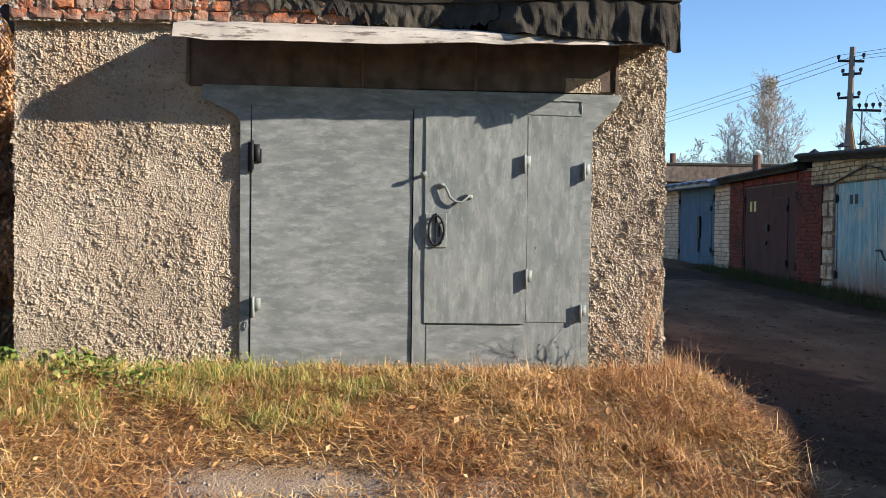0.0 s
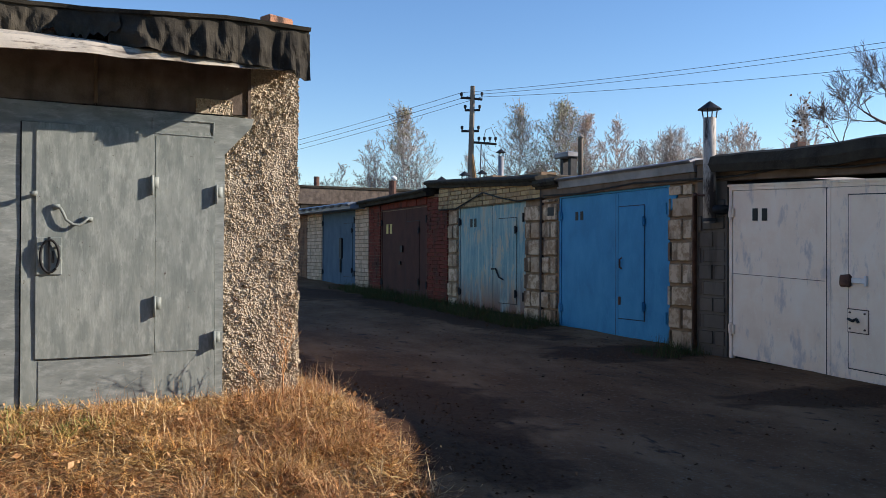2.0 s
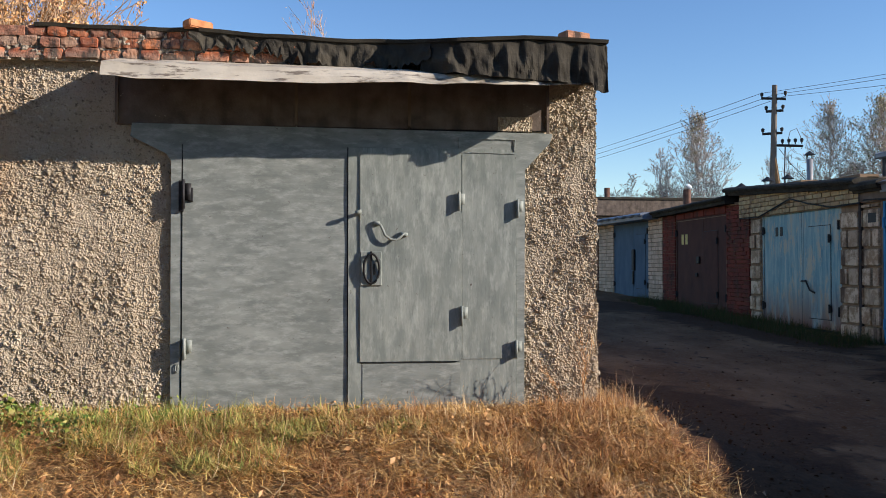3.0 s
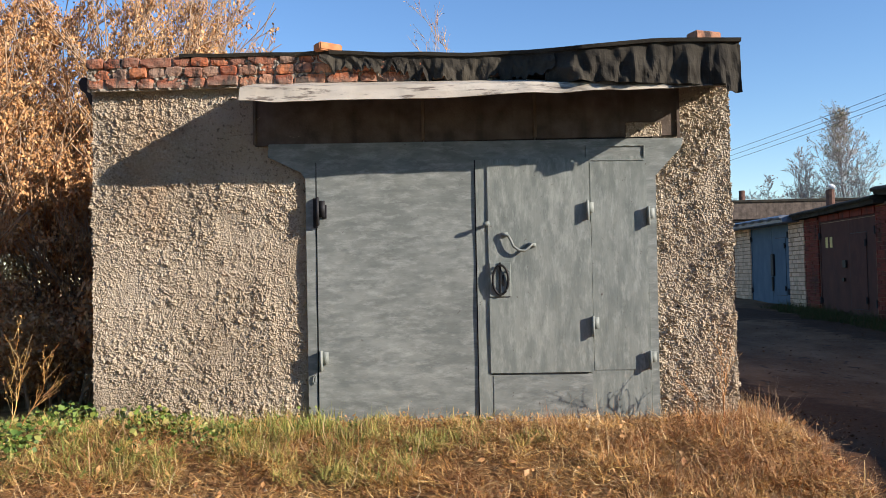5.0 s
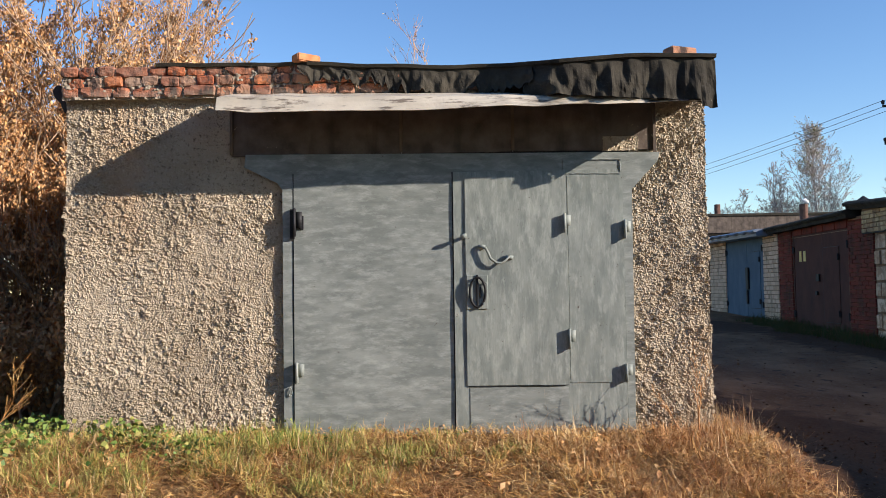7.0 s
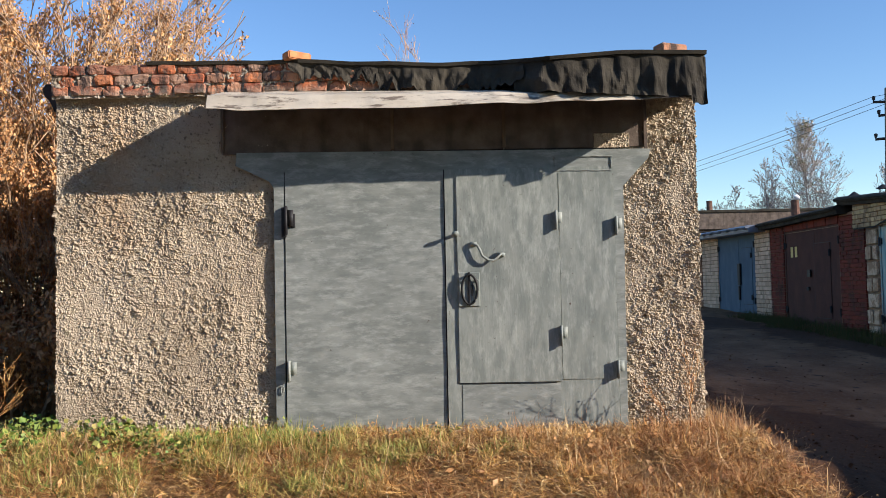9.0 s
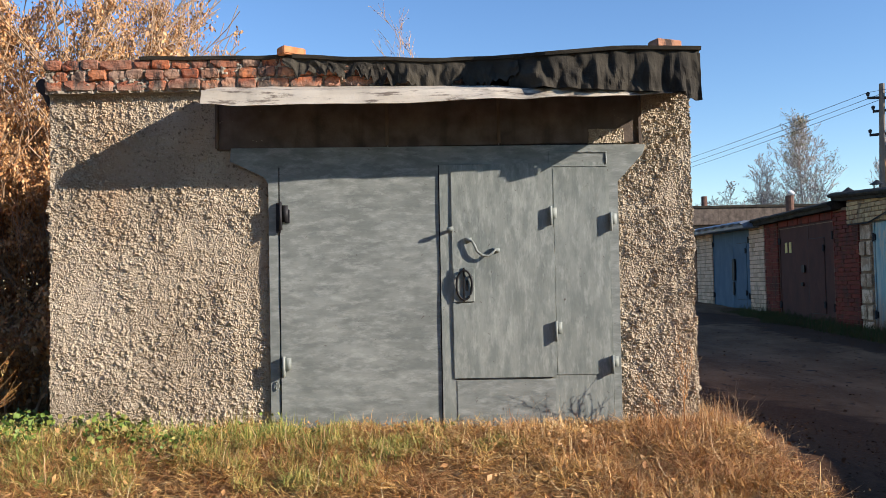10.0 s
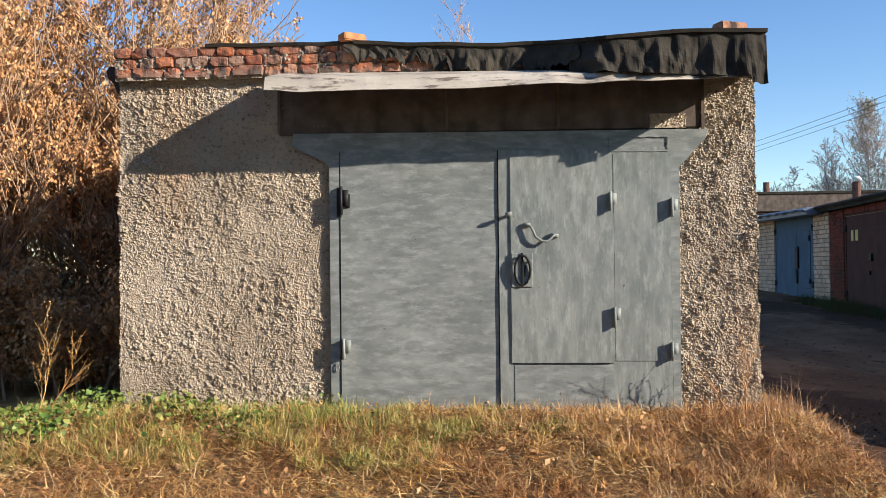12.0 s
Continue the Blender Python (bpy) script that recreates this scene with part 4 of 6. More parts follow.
part("bolt", boxes((gx - 0.045, gx - 0.02, 5.86, 6.03, 0.745, 0.80), bevel=0.006), M["white"], na, "white sliding bolt")
part("bolt_keeper", boxes((gx - 0.055, gx - 0.02, 5.84, 5.87, 0.72, 0.83), bevel=0.004), M["white"], na)
bm = boxes((gx - 0.07, gx - 0.008, 6.03, 6.17, 0.70, 0.83), bevel=0.02)
for v in bm.verts:
    v.co += 0.02 * noise.noise_vector(v.co * 19)
part("padlock_cover", bm, M["rust"], na, "dark greasy padlock cover")
part("drip_strip", boxes((WX + 0.006, WX + 0.04, 4.80, 7.84, 1.82, 1.852), bevel=0.004), M["pink"], A)
part("sheet_joint", boxes((gx - 0.004, gx + 0.004, 6.39, 7.76, 0.735, 0.741)), M["rust"], fa)
rack(A, ("gate_frame", "gate_back", "gate_leaf", "wicket_door", "seam", "seal_strip", "hinge", "mark", "lock_plate", "lock_lever", "bolt_head", "bolt", "bolt_keeper", "padlock_cover", "drip_strip", "sheet_joint", "beam"), 0.042, 6.4)
stove = chimney((8.27, 8.0, 1.43), 1.34, 0.08, "flue", "dark", "grey tin stovepipe with a conical cap on the garage front")
part("elbow", tube([(8.28, 7.98, 1.60), (8.30, 7.90, 1.60), (8.42, 7.86, 1.60)], 0.06, 12), M["dark"], stove, "black pipe elbow", True)
part("pipe_band", tube([(8.27, 8.0, 1.45), (8.27, 8.0, 1.49)], 0.088, 14), M["dark"], stove)
part("strap", tube([(8.18, 8.0, 1.78), (8.17, 8.1, 1.80), (8.30, 8.25, 1.80), (8.42, 8.22, 1.80)], 0.014, 6), M["rust"], stove)
drain = part("drain_pipe", tube([(8.36, 8.37, -0.3), (8.36, 8.37, 1.78), (8.33, 8.33, 1.82)], 0.03, 8), M["rust"], smooth=True)
tagged(drain, "thin rusty pipe running down the wall joint", "pipe")
cable = tube([(8.33, 12.0, 2.03), (8.33, 11.0, 2.0), (8.33, 9.6, 2.06), (8.33, 8.4, 2.02), (8.32, 7.6, 2.0), (8.32, 6.9, 2.03), (8.32, 6.0, 1.96), (8.32, 5.1, 1.98), (8.32, 4.4, 1.97)], 0.013, 6)
tagged(part("cable", cable, M["black"]), "sagging black cable along the garage fronts", "cable")

# bright blue gate between pale blocks
B = thing("garage", (10, 10, -0.2), "pale block garage with bright blue steel gate", "garage", "row of garages")
for b in ((WX + 0.02, WX + 0.3, 8.38, 8.93, -0.6, 2.02), (WX + 0.02, WX + 0.3, 11.66, 12.16, -0.6, 2.02)):
    part("wall", boxes(b), M["joint"], B, "mortar bed between blocks")
block_wall(8.41, 8.92, -0.28, 1.98, 0.44, 0.30, blocks, B, rng)
block_wall(11.68, 12.15, -0.2, 1.98, 0.42, 0.30, blocks, B, rng)
part("beam", boxes((WX - 0.03, WX + 0.3, 8.38, 12.16, 1.99, 2.2), bevel=0.012), M["beam"], B, "stained concrete lintel")
shell(B, 8.38, 12.16, 2.15, -0.2)
wavy_roof(B, 8.36, 11.6, 8.27, lambda y: 2.30, lambda y: 0.06, "greytin", label="grey roofing sheet edge")
wavy_roof(B, 11.55, 12.25, 8.25, lambda y: 2.33, lambda y: 0.14, "felt")
fb, nb, gx = row_gate(B, 8.95, 11.62, -0.20, 1.97, "blue", 10.12, "black", (11.16, 1.65, 0.14), (9.46, 10.05, 0.08, 1.74), "blue")
part("gusset", prism([(8.70, 1.93), (8.95, 1.95), (8.95, 1.55), (8.84, 1.68)], WX - 0.004, WX + 0.02, "x"), M["blue"], B, "blue corner gusset")
part("handle", tube([(gx - 0.02, 9.97, 0.98), (gx - 0.06, 9.97, 0.96), (gx - 0.06, 9.97, 0.84), (gx - 0.02, 9.97, 0.82)], 0.014, 6), M["rust"], nb, "small worn handle")
part("latch", boxes((gx - 0.04, gx - 0.02, 9.99, 10.04, 0.28, 0.40), bevel=0.004), M["rust"], nb)
part("vent", boxes((WX - 0.03, WX, 11.75, 11.95, 1.68, 1.83), bevel=0.004), M["black"], B, "dark square vent")

part("joint_strip", boxes((WX - 0.032, WX + 0.02, 12.135, 12.195, -0.25, 2.2), bevel=0.006), M["soffit"], B, "dark stained joint between the garages")

# peeling pale blue gate
C = thing("garage", (10, 14, -0.1), "block and brick garage with peeling pale blue gate", "garage", "row of garages")
for b in ((WX + 0.02, WX + 0.3, 12.18, 12.74, -0.6, 2.05), (WX + 0.02, WX + 0.3, 15.38, 16.25, -0.6, 2.05)):
    part("wall", boxes(b), M["joint"], C, "mortar bed between blocks")
block_wall(12.2, 12.73, -0.2, 1.92, 0.6, 0.30, blocks, C, rng)
block_wall(15.40, 15.86, -0.15, 1.95, 0.42, 0.30, blocks, C, rng)
part("band_bed", boxes((WX - 0.01, WX + 0.3, 12.17, 16.3, 1.98, 2.46)), M["joint"], C)
tagged(part("brickwork", brickwork(12.18, 16.28, 2.0, 2.43, 0.26, 0.088, WX - 0.035, 0.02, 3), M["yellowbrick"], C, "yellow uneven brickwork above the gate"), kind="stuff")
part("band_bed", boxes((WX - 0.01, WX + 0.3, 13.9, 16.3, 2.462, 2.545)), M["joint"], C)
tagged(part("brickwork", brickwork(13.9, 16.28, 2.448, 2.535, 0.26, 0.088, WX - 0.035, 0.02, 12), M["yellowbrick"], C), kind="stuff")
shell(C, 12.17, 16.3, 2.42, -0.1)
wavy_roof(C, 12.1, 16.72, 8.22, lambda y: 2.40 + 0.058 * (y - 12.1) + 0.012 * noise.noise((y * 2, 3, 0)), lambda y: 0.11 + 0.02 * noise.noise((y * 4, 2, 0)), "felt", label="black felt roof edge")
fc, nc, gx = row_gate(C, 12.76, 15.36, -0.06, 1.98, "paleblue", 13.95, "black", (14.85, 1.66, 0.17), (13.05, 13.72, 0.12, 1.70))
part("handle", tube([(gx - 0.03, 13.95, 0.75), (gx - 0.06, 13.75, 0.76), (gx - 0.06, 13.62, 0.60), (gx - 0.04, 13.5, 0.56)], 0.016, 6), M["dark"], nc, "dark bent handle")
tagged(part("cable", tube([(8.34, 16.2, 1.98), (8.34, 15.4, 1.97), (8.33, 14.7, 2.12), (8.33, 14.2, 2.23), (8.33, 13.6, 2.10), (8.33, 12.9, 1.99), (8.34, 12.1, 2.0)], 0.014, 6), M["black"]), "black cable looping over the pale blue gate", "cable")

# brown gate, red brick
D = thing("garage", (10, 18.5, 0), "red painted brick garage with dark brown gate", "garage", "row of garages")
for b in ((WX + 0.02, WX + 0.3, 16.3, 17.0, -0.6, 2.35), (WX + 0.02, WX + 0.3, 19.79, 20.63, -0.6, 2.35), (WX + 0.02, WX + 0.3, 17.0, 19.79, 2.1, 2.42)):
    part("wall", boxes(b), M["joint"], D)
tagged(part("brickwork", brickwork(15.88, 16.93, -0.2, 2.3, 0.25, 0.085, WX - 0.01, 0.012, 4), M["redbrick"], D, "dark red peeling brick pillar"), kind="stuff")
tagged(part("brickwork", brickwork(19.80, 20.62, -0.1, 2.34, 0.25, 0.085, WX - 0.01, 0.012, 5), M["redbrick"], D, "red painted brick pillar"), kind="stuff")
for i in range(5):
    part("panel", boxes((WX - 0.012, WX + 0.04, 16.97 + i * 0.56, 17.5 + i * 0.56, 2.15, 2.40), bevel=0.008), M["redbrick"], D)
shell(D, 16.3, 20.75, 2.4, 0)
wavy_roof(D, 16.6, 21.6, 8.15, lambda y: 2.50 - 0.012 * (y - 16.6) + 0.02 * noise.noise((y * 2, 8, 0)), lambda y: 0.10, "felt", label="dark uneven felt roof")
fd, nd, gx = row_gate(D, 16.96, 19.76, 0.0, 2.12, "brown", 18.2, "yellow", (19.40, 1.66, 0.24), (17.4, 18.15, 0.2, 1.8))
part("lock_plate", boxes((gx - 0.05, gx - 0.02, 18.35, 18.5, 1.08, 1.24), bevel=0.006), M["black"], nd)
part("lock_plate", boxes((gx - 0.05, gx - 0.02, 18.45, 18.56, 0.78, 0.86), bevel=0.006), M["black"], nd)

# dull blue gate, white brick pillars
E_ = thing("garage", (10, 23.5, 0.1), "white brick garage with dull blue gate and tin roof", "garage", "row of garages")
for b in ((WX + 0.02, WX + 0.3, 20.65, 21.72, -0.4, 2.4), (WX + 0.02, WX + 0.3, 24.74, 26.3, -0.4, 2.4), (WX + 0.02, WX + 0.3, 21.62, 24.74, 2.25, 2.42)):
    part("wall", boxes(b), M["joint"], E_)
tagged(part("brickwork", brickwork(20.66, 21.70, -0.1, 2.36, 0.26, 0.11, WX - 0.01, 0.022, 6), M["whitebrick"], E_, "white silicate brick pillar"), kind="stuff")
tagged(part("brickwork", brickwork(24.76, 26.3, -0.1, 2.36, 0.26, 0.11, WX - 0.01, 0.022, 7), M["whitebrick"], E_, "white silicate brick pillar"), kind="stuff")
shell(E_, 20.8, 26.3, 2.4, 0.1)
wavy_roof(E_, 20.9, 27.6, 7.9, lambda y: 2.42 + 0.012 * (y - 21), lambda y: 0.09 + 0.02 * math.sin(y * 9), "bluetin", label="bluish tin roof with an overhanging lip")
fe, ne, gx = row_gate(E_, 21.76, 24.72, 0.16, 2.26, "dullblue", 23.05, "", None, (21.98, 22.75, 0.4, 1.9))
part("lock_cover", boxes((gx - 0.07, gx - 0.02, 22.8, 23.0, 0.9, 1.5), bevel=0.02), M["black"], ne, "dark lock cover")
part("lock_cover", boxes((gx - 0.06, gx - 0.02, 22.9, 23.0, 0.5, 0.89), bevel=0.02), M["black"], ne)
F_ = thing("garage", (10, 28.5, 0.2), "low brown brick garage at the end of the row", "garage", "row of garages")
part("wall", boxes((WX + 0.02, WX + 0.3, 26.35, 31.0, -0.3, 2.5)), M["joint"], F_)
tagged(part("brickwork", brickwork(26.35, 31.0, 0.0, 2.45, 0.26, 0.10, WX - 0.01, 0.014, 8), M["brownbrick"], F_, "brown brick wall"), kind="stuff")
shell(F_, 26.35, 31.0, 2.5, 0.2)
part("roof", boxes((8.2, 14.2, 26.4, 31.1, 2.5, 2.62)), M["felt"], F_)

# unseen plain garages added along the lane; roof height sets the verge's shadow edge
for i, y in enumerate((0.3, -3.75, -7.8)):
    P = thing("garage", (10, y + 2, -0.4), "unseen grey rendered garage added along the lane for its shadow", "garage", "row of garages")
    part("wall", boxes((WX, WX + 5.6, y, y + 3.98, -0.8, 1.88)), M["greywall"], P)
    part("beam", boxes((WX - 0.03, WX, y, y + 3.98, 1.72, 1.95)), M["beam"], P)
    wavy_roof(P, y - 0.02, y + 4.0, 8.22, lambda y: 2.11 + 0.02 * noise.noise((y, 0, 5)), lambda y: 0.2, "felt")
    row_gate(P, y + 0.6, y + 3.4, -0.42, 1.6, "brown" if i != 1 else "dullblue", y + 2.0, "", None, (y + 0.9, y + 1.7, -0.2, 1.4), x=WX - 0.06)

# unseen plain block added behind the camera, tall to cut sky light on the facade
K_ = thing("garage_block", (-8, -8, -0.4), "unseen tall grey block added behind to cut sky light", "garage")
part("wall", boxes((-32, 5.0, -11.5, -5.6, -0.9, 6.6)), M["greywall"], K_)
part("roof", boxes((-32.2, 5.2, -11.7, -5.4, 6.6, 6.9), bevel=0.03), M["felt"], K_)

# roof clutter
chimney((11, 18.2, 2.2), 1.30, 0.07, "greytin", "dark", "thin grey flue pipe on a garage roof")
chimney((11, 21.65, 2.2), 0.86, 0.085, "rust", "dark", "short dark flue with a cap on a roof")
chimney((11, 20.2, 2.2), 0.88, 0.085, "greytin", "dark", "short grey flue with a cap on a roof")
chimney((11, 19.2, 2.2), 0.84, 0.08, "rust", "dark", "rusty flue with a cap on a roof")
tagged(part("pipe", tube([(11, 14.75, 2.1), (11, 14.75, 3.5), (11, 14.7, 3.56)], 0.055, 12), M["pole"], smooth=True), "plain grey asbestos pipe on the felt roof", "pipe")
vent = thing("roof_vent", (11, 15.2, 2.2), "white boxed roof vent on legs", "vent")
part("hood", boxes((10.8, 11.2, 14.95, 15.48, 3.14, 3.26), bevel=0.02), M["greytin"], vent)
for b in ((10.92, 11.08, 15.0, 15.1, 2.2, 3.14), (10.92, 11.08, 15.3, 15.4, 2.2, 3.14)):
    part("duct", boxes(b), M["dark"], vent)
tagged(part("pipe", tube([(11.2, 34.5, 2.0), (11.2, 34.5, 4.35)], 0.12, 10), M["rust"], smooth=True), "rusty pipe standing beyond the tin roof", "pipe")
sack = thing("roof_vent", (11, 25.4, 2.3), "white bag tied over a dark flue", "vent")
part("duct", tube([(11, 25.4, 2.3), (11, 25.4, 3.45)], 0.12, 10), M["rust"], sack)
bm = bmesh.new()
bmesh.ops.create_icosphere(bm, subdivisions=3, radius=0.085, matrix=Matrix.Translation((11, 25.3, 3.55)))
for v in bm.verts:
    v.co += 0.09 * noise.noise(v.co * 6) * (v.co - Vector((11, 25.3, 3.55))).normalized()
part("bag", bm, M["white"], sack, "white plastic bag")
tagged(loose_brick((8.7, 7.0, 2.33), 70, M["brick"]), "dark brick lying on the black felt roof", "brick", "loose bricks")

# long low block of garages beyond
H_ = thing("garage_block", (14, 34, 0.4), "long low concrete garage block with dark roof edge", "garage")
part("wall", boxes((6.5, 30, 33.0, 38, 0.0, 3.05)), M["beam"], H_)
part("roof", boxes((6.2, 30.3, 32.8, 38.2, 3.05, 3.75), bevel=0.03), M["panel"], H_)
part("roof_edge", boxes((6.15, 30.3, 32.75, 38.2, 3.72, 3.82), bevel=0.01), M["felt"], H_)

# ---- pole and wires ----
P0 = Vector((18.12, 33.6, 0.4))
ply = thing("power_pole", P0, "concrete power pole with crossarms and a timber brace", "pole")
AX = Vector((0.86, -0.5, 0)).normalized()
part("post", tube([P0 + Vector((-0.1, 0, 0)), P0 + Vector((0.12, 0, 8.3))], [0.17, 0.11], 8), M["pole"], ply)
part("brace", tube([P0 + AX * 0.75 + Vector((0, 0, 0)), P0 + AX * 0.02 + Vector((0, 0, 5.4))], 0.11, 6), M["wood"], ply, "brown timber brace")


def arm(z, a, b, insulators, tilt=0.0):
    part("crossarm", tube([P0 + AX * a + Vector((0.05, 0, z)), P0 + AX * b + Vector((0.05, 0, z + tilt))], 0.055, 6), M["dark"], ply)
    for q in insulators:
        o = P0 + AX * q + Vector((0.05, 0, z))
        part("insulator", tube([o, o + Vector((0, 0, 0.07)), o + Vector((0, 0, 0.09)), o + Vector((0, 0, 0.2)), o + Vector((0, 0, 0.24))], [0.025, 0.025, 0.06, 0.075, 0.03], 8), M["dark"], ply)


arm(7.78, -0.48, 0.5, (-0.45, 0.07, 0.48), -0.1)
arm(7.2, -0.3, 0.4, (-0.28, 0.38))
arm(6.25, -0.45, 0.35, (-0.42, 0.33))
arm(5.75, -0.05, 1.15, (0.35, 0.6, 0.85, 1.1), -0.1)
bm = tube([P0 + AX * 0.5 + Vector((0, 0, 5.7)), P0 + AX * 0.45 + Vector((0, 0, 4.0))], 0.03, 5)
tube([P0 + AX * 0.6 + Vector((0, 0, 5.9)), P0 + AX * 0.7 + Vector((0, 0, 6.3)), P0 + AX * 0.95 + Vector((0, 0, 6.4)), P0 + AX * 1.15 + Vector((0, 0, 5.9))], 0.015, 5, bm)
part("jumper", bm, M["wire"], ply)


def wire(a, b, sag, r=0.014):
    a, b = Vector(a), Vector(b)
    pts = [a.lerp(b, i / 24) - Vector((0, 0, 4 * sag * (i / 24) * (1 - i / 24))) for i in range(25)]
    return tube(pts, r, 5)


for i, q in enumerate((-0.45, 0.07, 0.48)):
    o = P0 + AX * q + Vector((0.05, 0, 8.0 - 0.1 * i))
    far = P0 + AX * q + Vector((-6, 62, 9.9 - 0.4 * i))
    tagged(part("wire", wire(o, far, 0.5, 0.011), M["wire"]), "thin grey overhead power wire", "wire", "overhead wires")
    end = Vector((33.0, 3.0, 8.75 - (1.3 if i == 2 else 0.2 * i)))
    tagged(part("wire", wire(o, end, 0.55, 0.009), M["wire"]), "thin grey overhead power wire", "wire", "overhead wires")
tagged(part("wire", wire(P0 + Vector((0.3, 0, 5.6)), (15.5, 24, 2.6), 0.2, 0.015), M["wire"]), "service wire dropping to a roof", "wire", "overhead wires")


# ---- growing things ----
NP = np.random.RandomState(3)


def quick_mesh(name, verts, tris, material):
    me = bpy.data.meshes.new(name)
    n, k = len(verts), len(tris)
    me.vertices.add(n)
    me.vertices.foreach_set("co", np.asarray(verts, np.float32).ravel())
    me.loops.add(k * 3)
    me.loops.foreach_set("vertex_index", np.asarray(tris, np.int32).ravel())
    me.polygons.add(k)
    me.polygons.foreach_set("loop_start", np.arange(0, k * 3, 3, dtype=np.int32))
    me.update(calc_edges=True)
    me.validate()
    me.materials.append(material)
    return me


def blades(name, root, length, width, lean, material, curl=0.5, short_at_wall=True):
    """Curved tapered blades: root (n, 3), one length, width and lean from upright (radians) each."""
    n = len(root)
    clump = np.array([noise.noise((x * 2.3, y * 3.1, 14)) + 0.5 * noise.noise((x * 6, y * 6, 2)) for x, y, z in root])
    near = np.clip((6.15 - root[:, 1]) / 0.7, 0.35, 1) if short_at_wall else 1.0
    length = length * np.clip(0.85 + 0.75 * clump, 0.35, 1.6) * near
    a = NP.uniform(0, 2 * np.pi, n) + 1.5 * clump
    up = np.array([0, 0, 1.0])
    pts, tilt, p = [], lean.copy(), root.copy()
    for s in range(4):
        ahead = np.stack([np.cos(a), np.sin(a), 0 * a], 1)
        side = np.stack([-np.sin(a), np.cos(a), 0.5 * np.sin(5 * a)], 1)
        w = width * (1 - s / 3.2)
        if s < 3:
            pts += [p - side * w[:, None] / 2, p + side * w[:, None] / 2]
        else:
            pts += [p]
        d = ahead * np.sin(tilt)[:, None] + up * np.cos(tilt)[:, None]
        p = p + d * (length / 3)[:, None]
        tilt = np.clip(tilt + curl * NP.uniform(-0.9, 1.1, n), 0, 1.75)
        a = a + NP.normal(0, 0.6, n)
    v = np.stack(pts, 1).reshape(-1, 3)
    base = (np.arange(n) * 7)[:, None]
    t = np.array([[0, 1, 3], [0, 3, 2], [2, 3, 5], [2, 5, 4], [4, 5, 6]]).ravel()
    return quick_mesh(name, v, (base + t).reshape(-1, 3), material)


def spread(n, x0, x1, y0, y1, keep):
    xy = np.stack([NP.uniform(x0, x1, n), NP.uniform(y0, y1, n)], 1)
    xy = np.array([q for q in xy if keep(*q)])
    return np.array([(x, y, ground_z(x, y) - 0.01) for x, y in xy])


def clear(x, y):
    return not (-2.4 < x < 2.37 and 5.97 < y < 11.6)


def verge(x, y):
    edge = 2.34 + 0.12 * noise.noise((0, y * 1.4, 2)) + 0.14 * math.sin(y * 0.9 - 3.2) + 0.14 * min(1, max(0, 5.5 - y))
    thin = 0.5 + 0.5 * noise.noise((x * 1.6, y * 1.6, 9))
    front = min(1, max(0, (y - 3.35 + 0.35 * noise.noise((x * 1.2, 3, 0))) / 0.5))
    return clear(x, y) and x < edge and front * (0.45 + 0.75 * thin) > NP.rand()


def bare(x, y):
    """The worn sandy patch in the grass."""
    return math.hypot((x + 0.15) / 0.8, (y - 4.05) / 0.26) > 0.5 + 0.6 * NP.rand()


def stuff(name, me, label, category):
    return tagged(part(name, me, None), label, category, kind="stuff")


def tufts(n, x0, x1, y0, y1, keep, each, size):
    """Roots of blades bunched into tufts of uneven size."""
    c = spread(n, x0, x1, y0, y1, keep)
    count = NP.randint(each[0], each[1], len(c))
    r = np.repeat(c, count, 0)
    r[:, :2] += NP.normal(0, 1, (len(r), 2)) * np.repeat(NP.uniform(*size, len(c)), count)[:, None]
    heap = np.array([max(0.0, noise.noise((x * 3.3, y * 4.0, 71)) + 0.5 * noise.noise((x * 9, y * 9, 72)) + 0.25) for x, y, z in r])
    r[:, 2] += heap * NP.uniform(0.0, 0.13, len(r)) * np.clip((6.2 - r[:, 1]) / 0.6, 0.4, 1)
    return r[(r[:, 1] < 5.955) | (r[:, 0] > 2.38) | (r[:, 0] < -2.42)]


def worn(x, y):
    return verge(x, y) and bare(x, y)


# matted dead grass lying flat
r = spread(120000, -6.0, 3.1, 3.1, 6.6, worn)
k = len(r)
r[:, 2] += NP.uniform(0, 0.045, k)
stuff("dry_grass", blades("dry_grass", r, NP.uniform(0.07, 0.20, k), NP.uniform(0.004, 0.009, k), NP.uniform(1.2, 1.65, k), M["dead"], 0.25), "matted brown dead grass on the verge", "grass")
r = spread(62000, -6.0, 3.1, 3.1, 6.6, lambda x, y: worn(x, y) and noise.noise((x * 2.7, y * 2.7, 61)) + 0.5 * noise.noise((x * 8, y * 8, 6)) > -0.12)
k = len(r)
r[:, 2] += NP.uniform(0.01, 0.07, k)
stuff("dry_grass", blades("dry_grass", r, NP.uniform(0.10, 0.26, k), NP.uniform(0.004, 0.008, k), NP.uniform(1.0, 1.6, k), M["straw"], 0.45), "loose straw-coloured grass lying over the mat", "grass")
# tussocks
r = tufts(1250, -6.0, 2.8, 3.35, 5.9, worn, (14, 60), (0.012, 0.05))
k = len(r)
stuff("dry_grass", blades("dry_grass", r, NP.uniform(0.08, 0.22, k), NP.uniform(0.0035, 0.007, k), np.clip(NP.normal(1.28, 0.28, k), 0.2, 1.9), M["straw"], 0.5), "dry grass tussocks standing on the verge", "grass")
r = tufts(380, -6.0, 2.7, 3.5, 5.8, worn, (20, 70), (0.02, 0.07))
k = len(r)
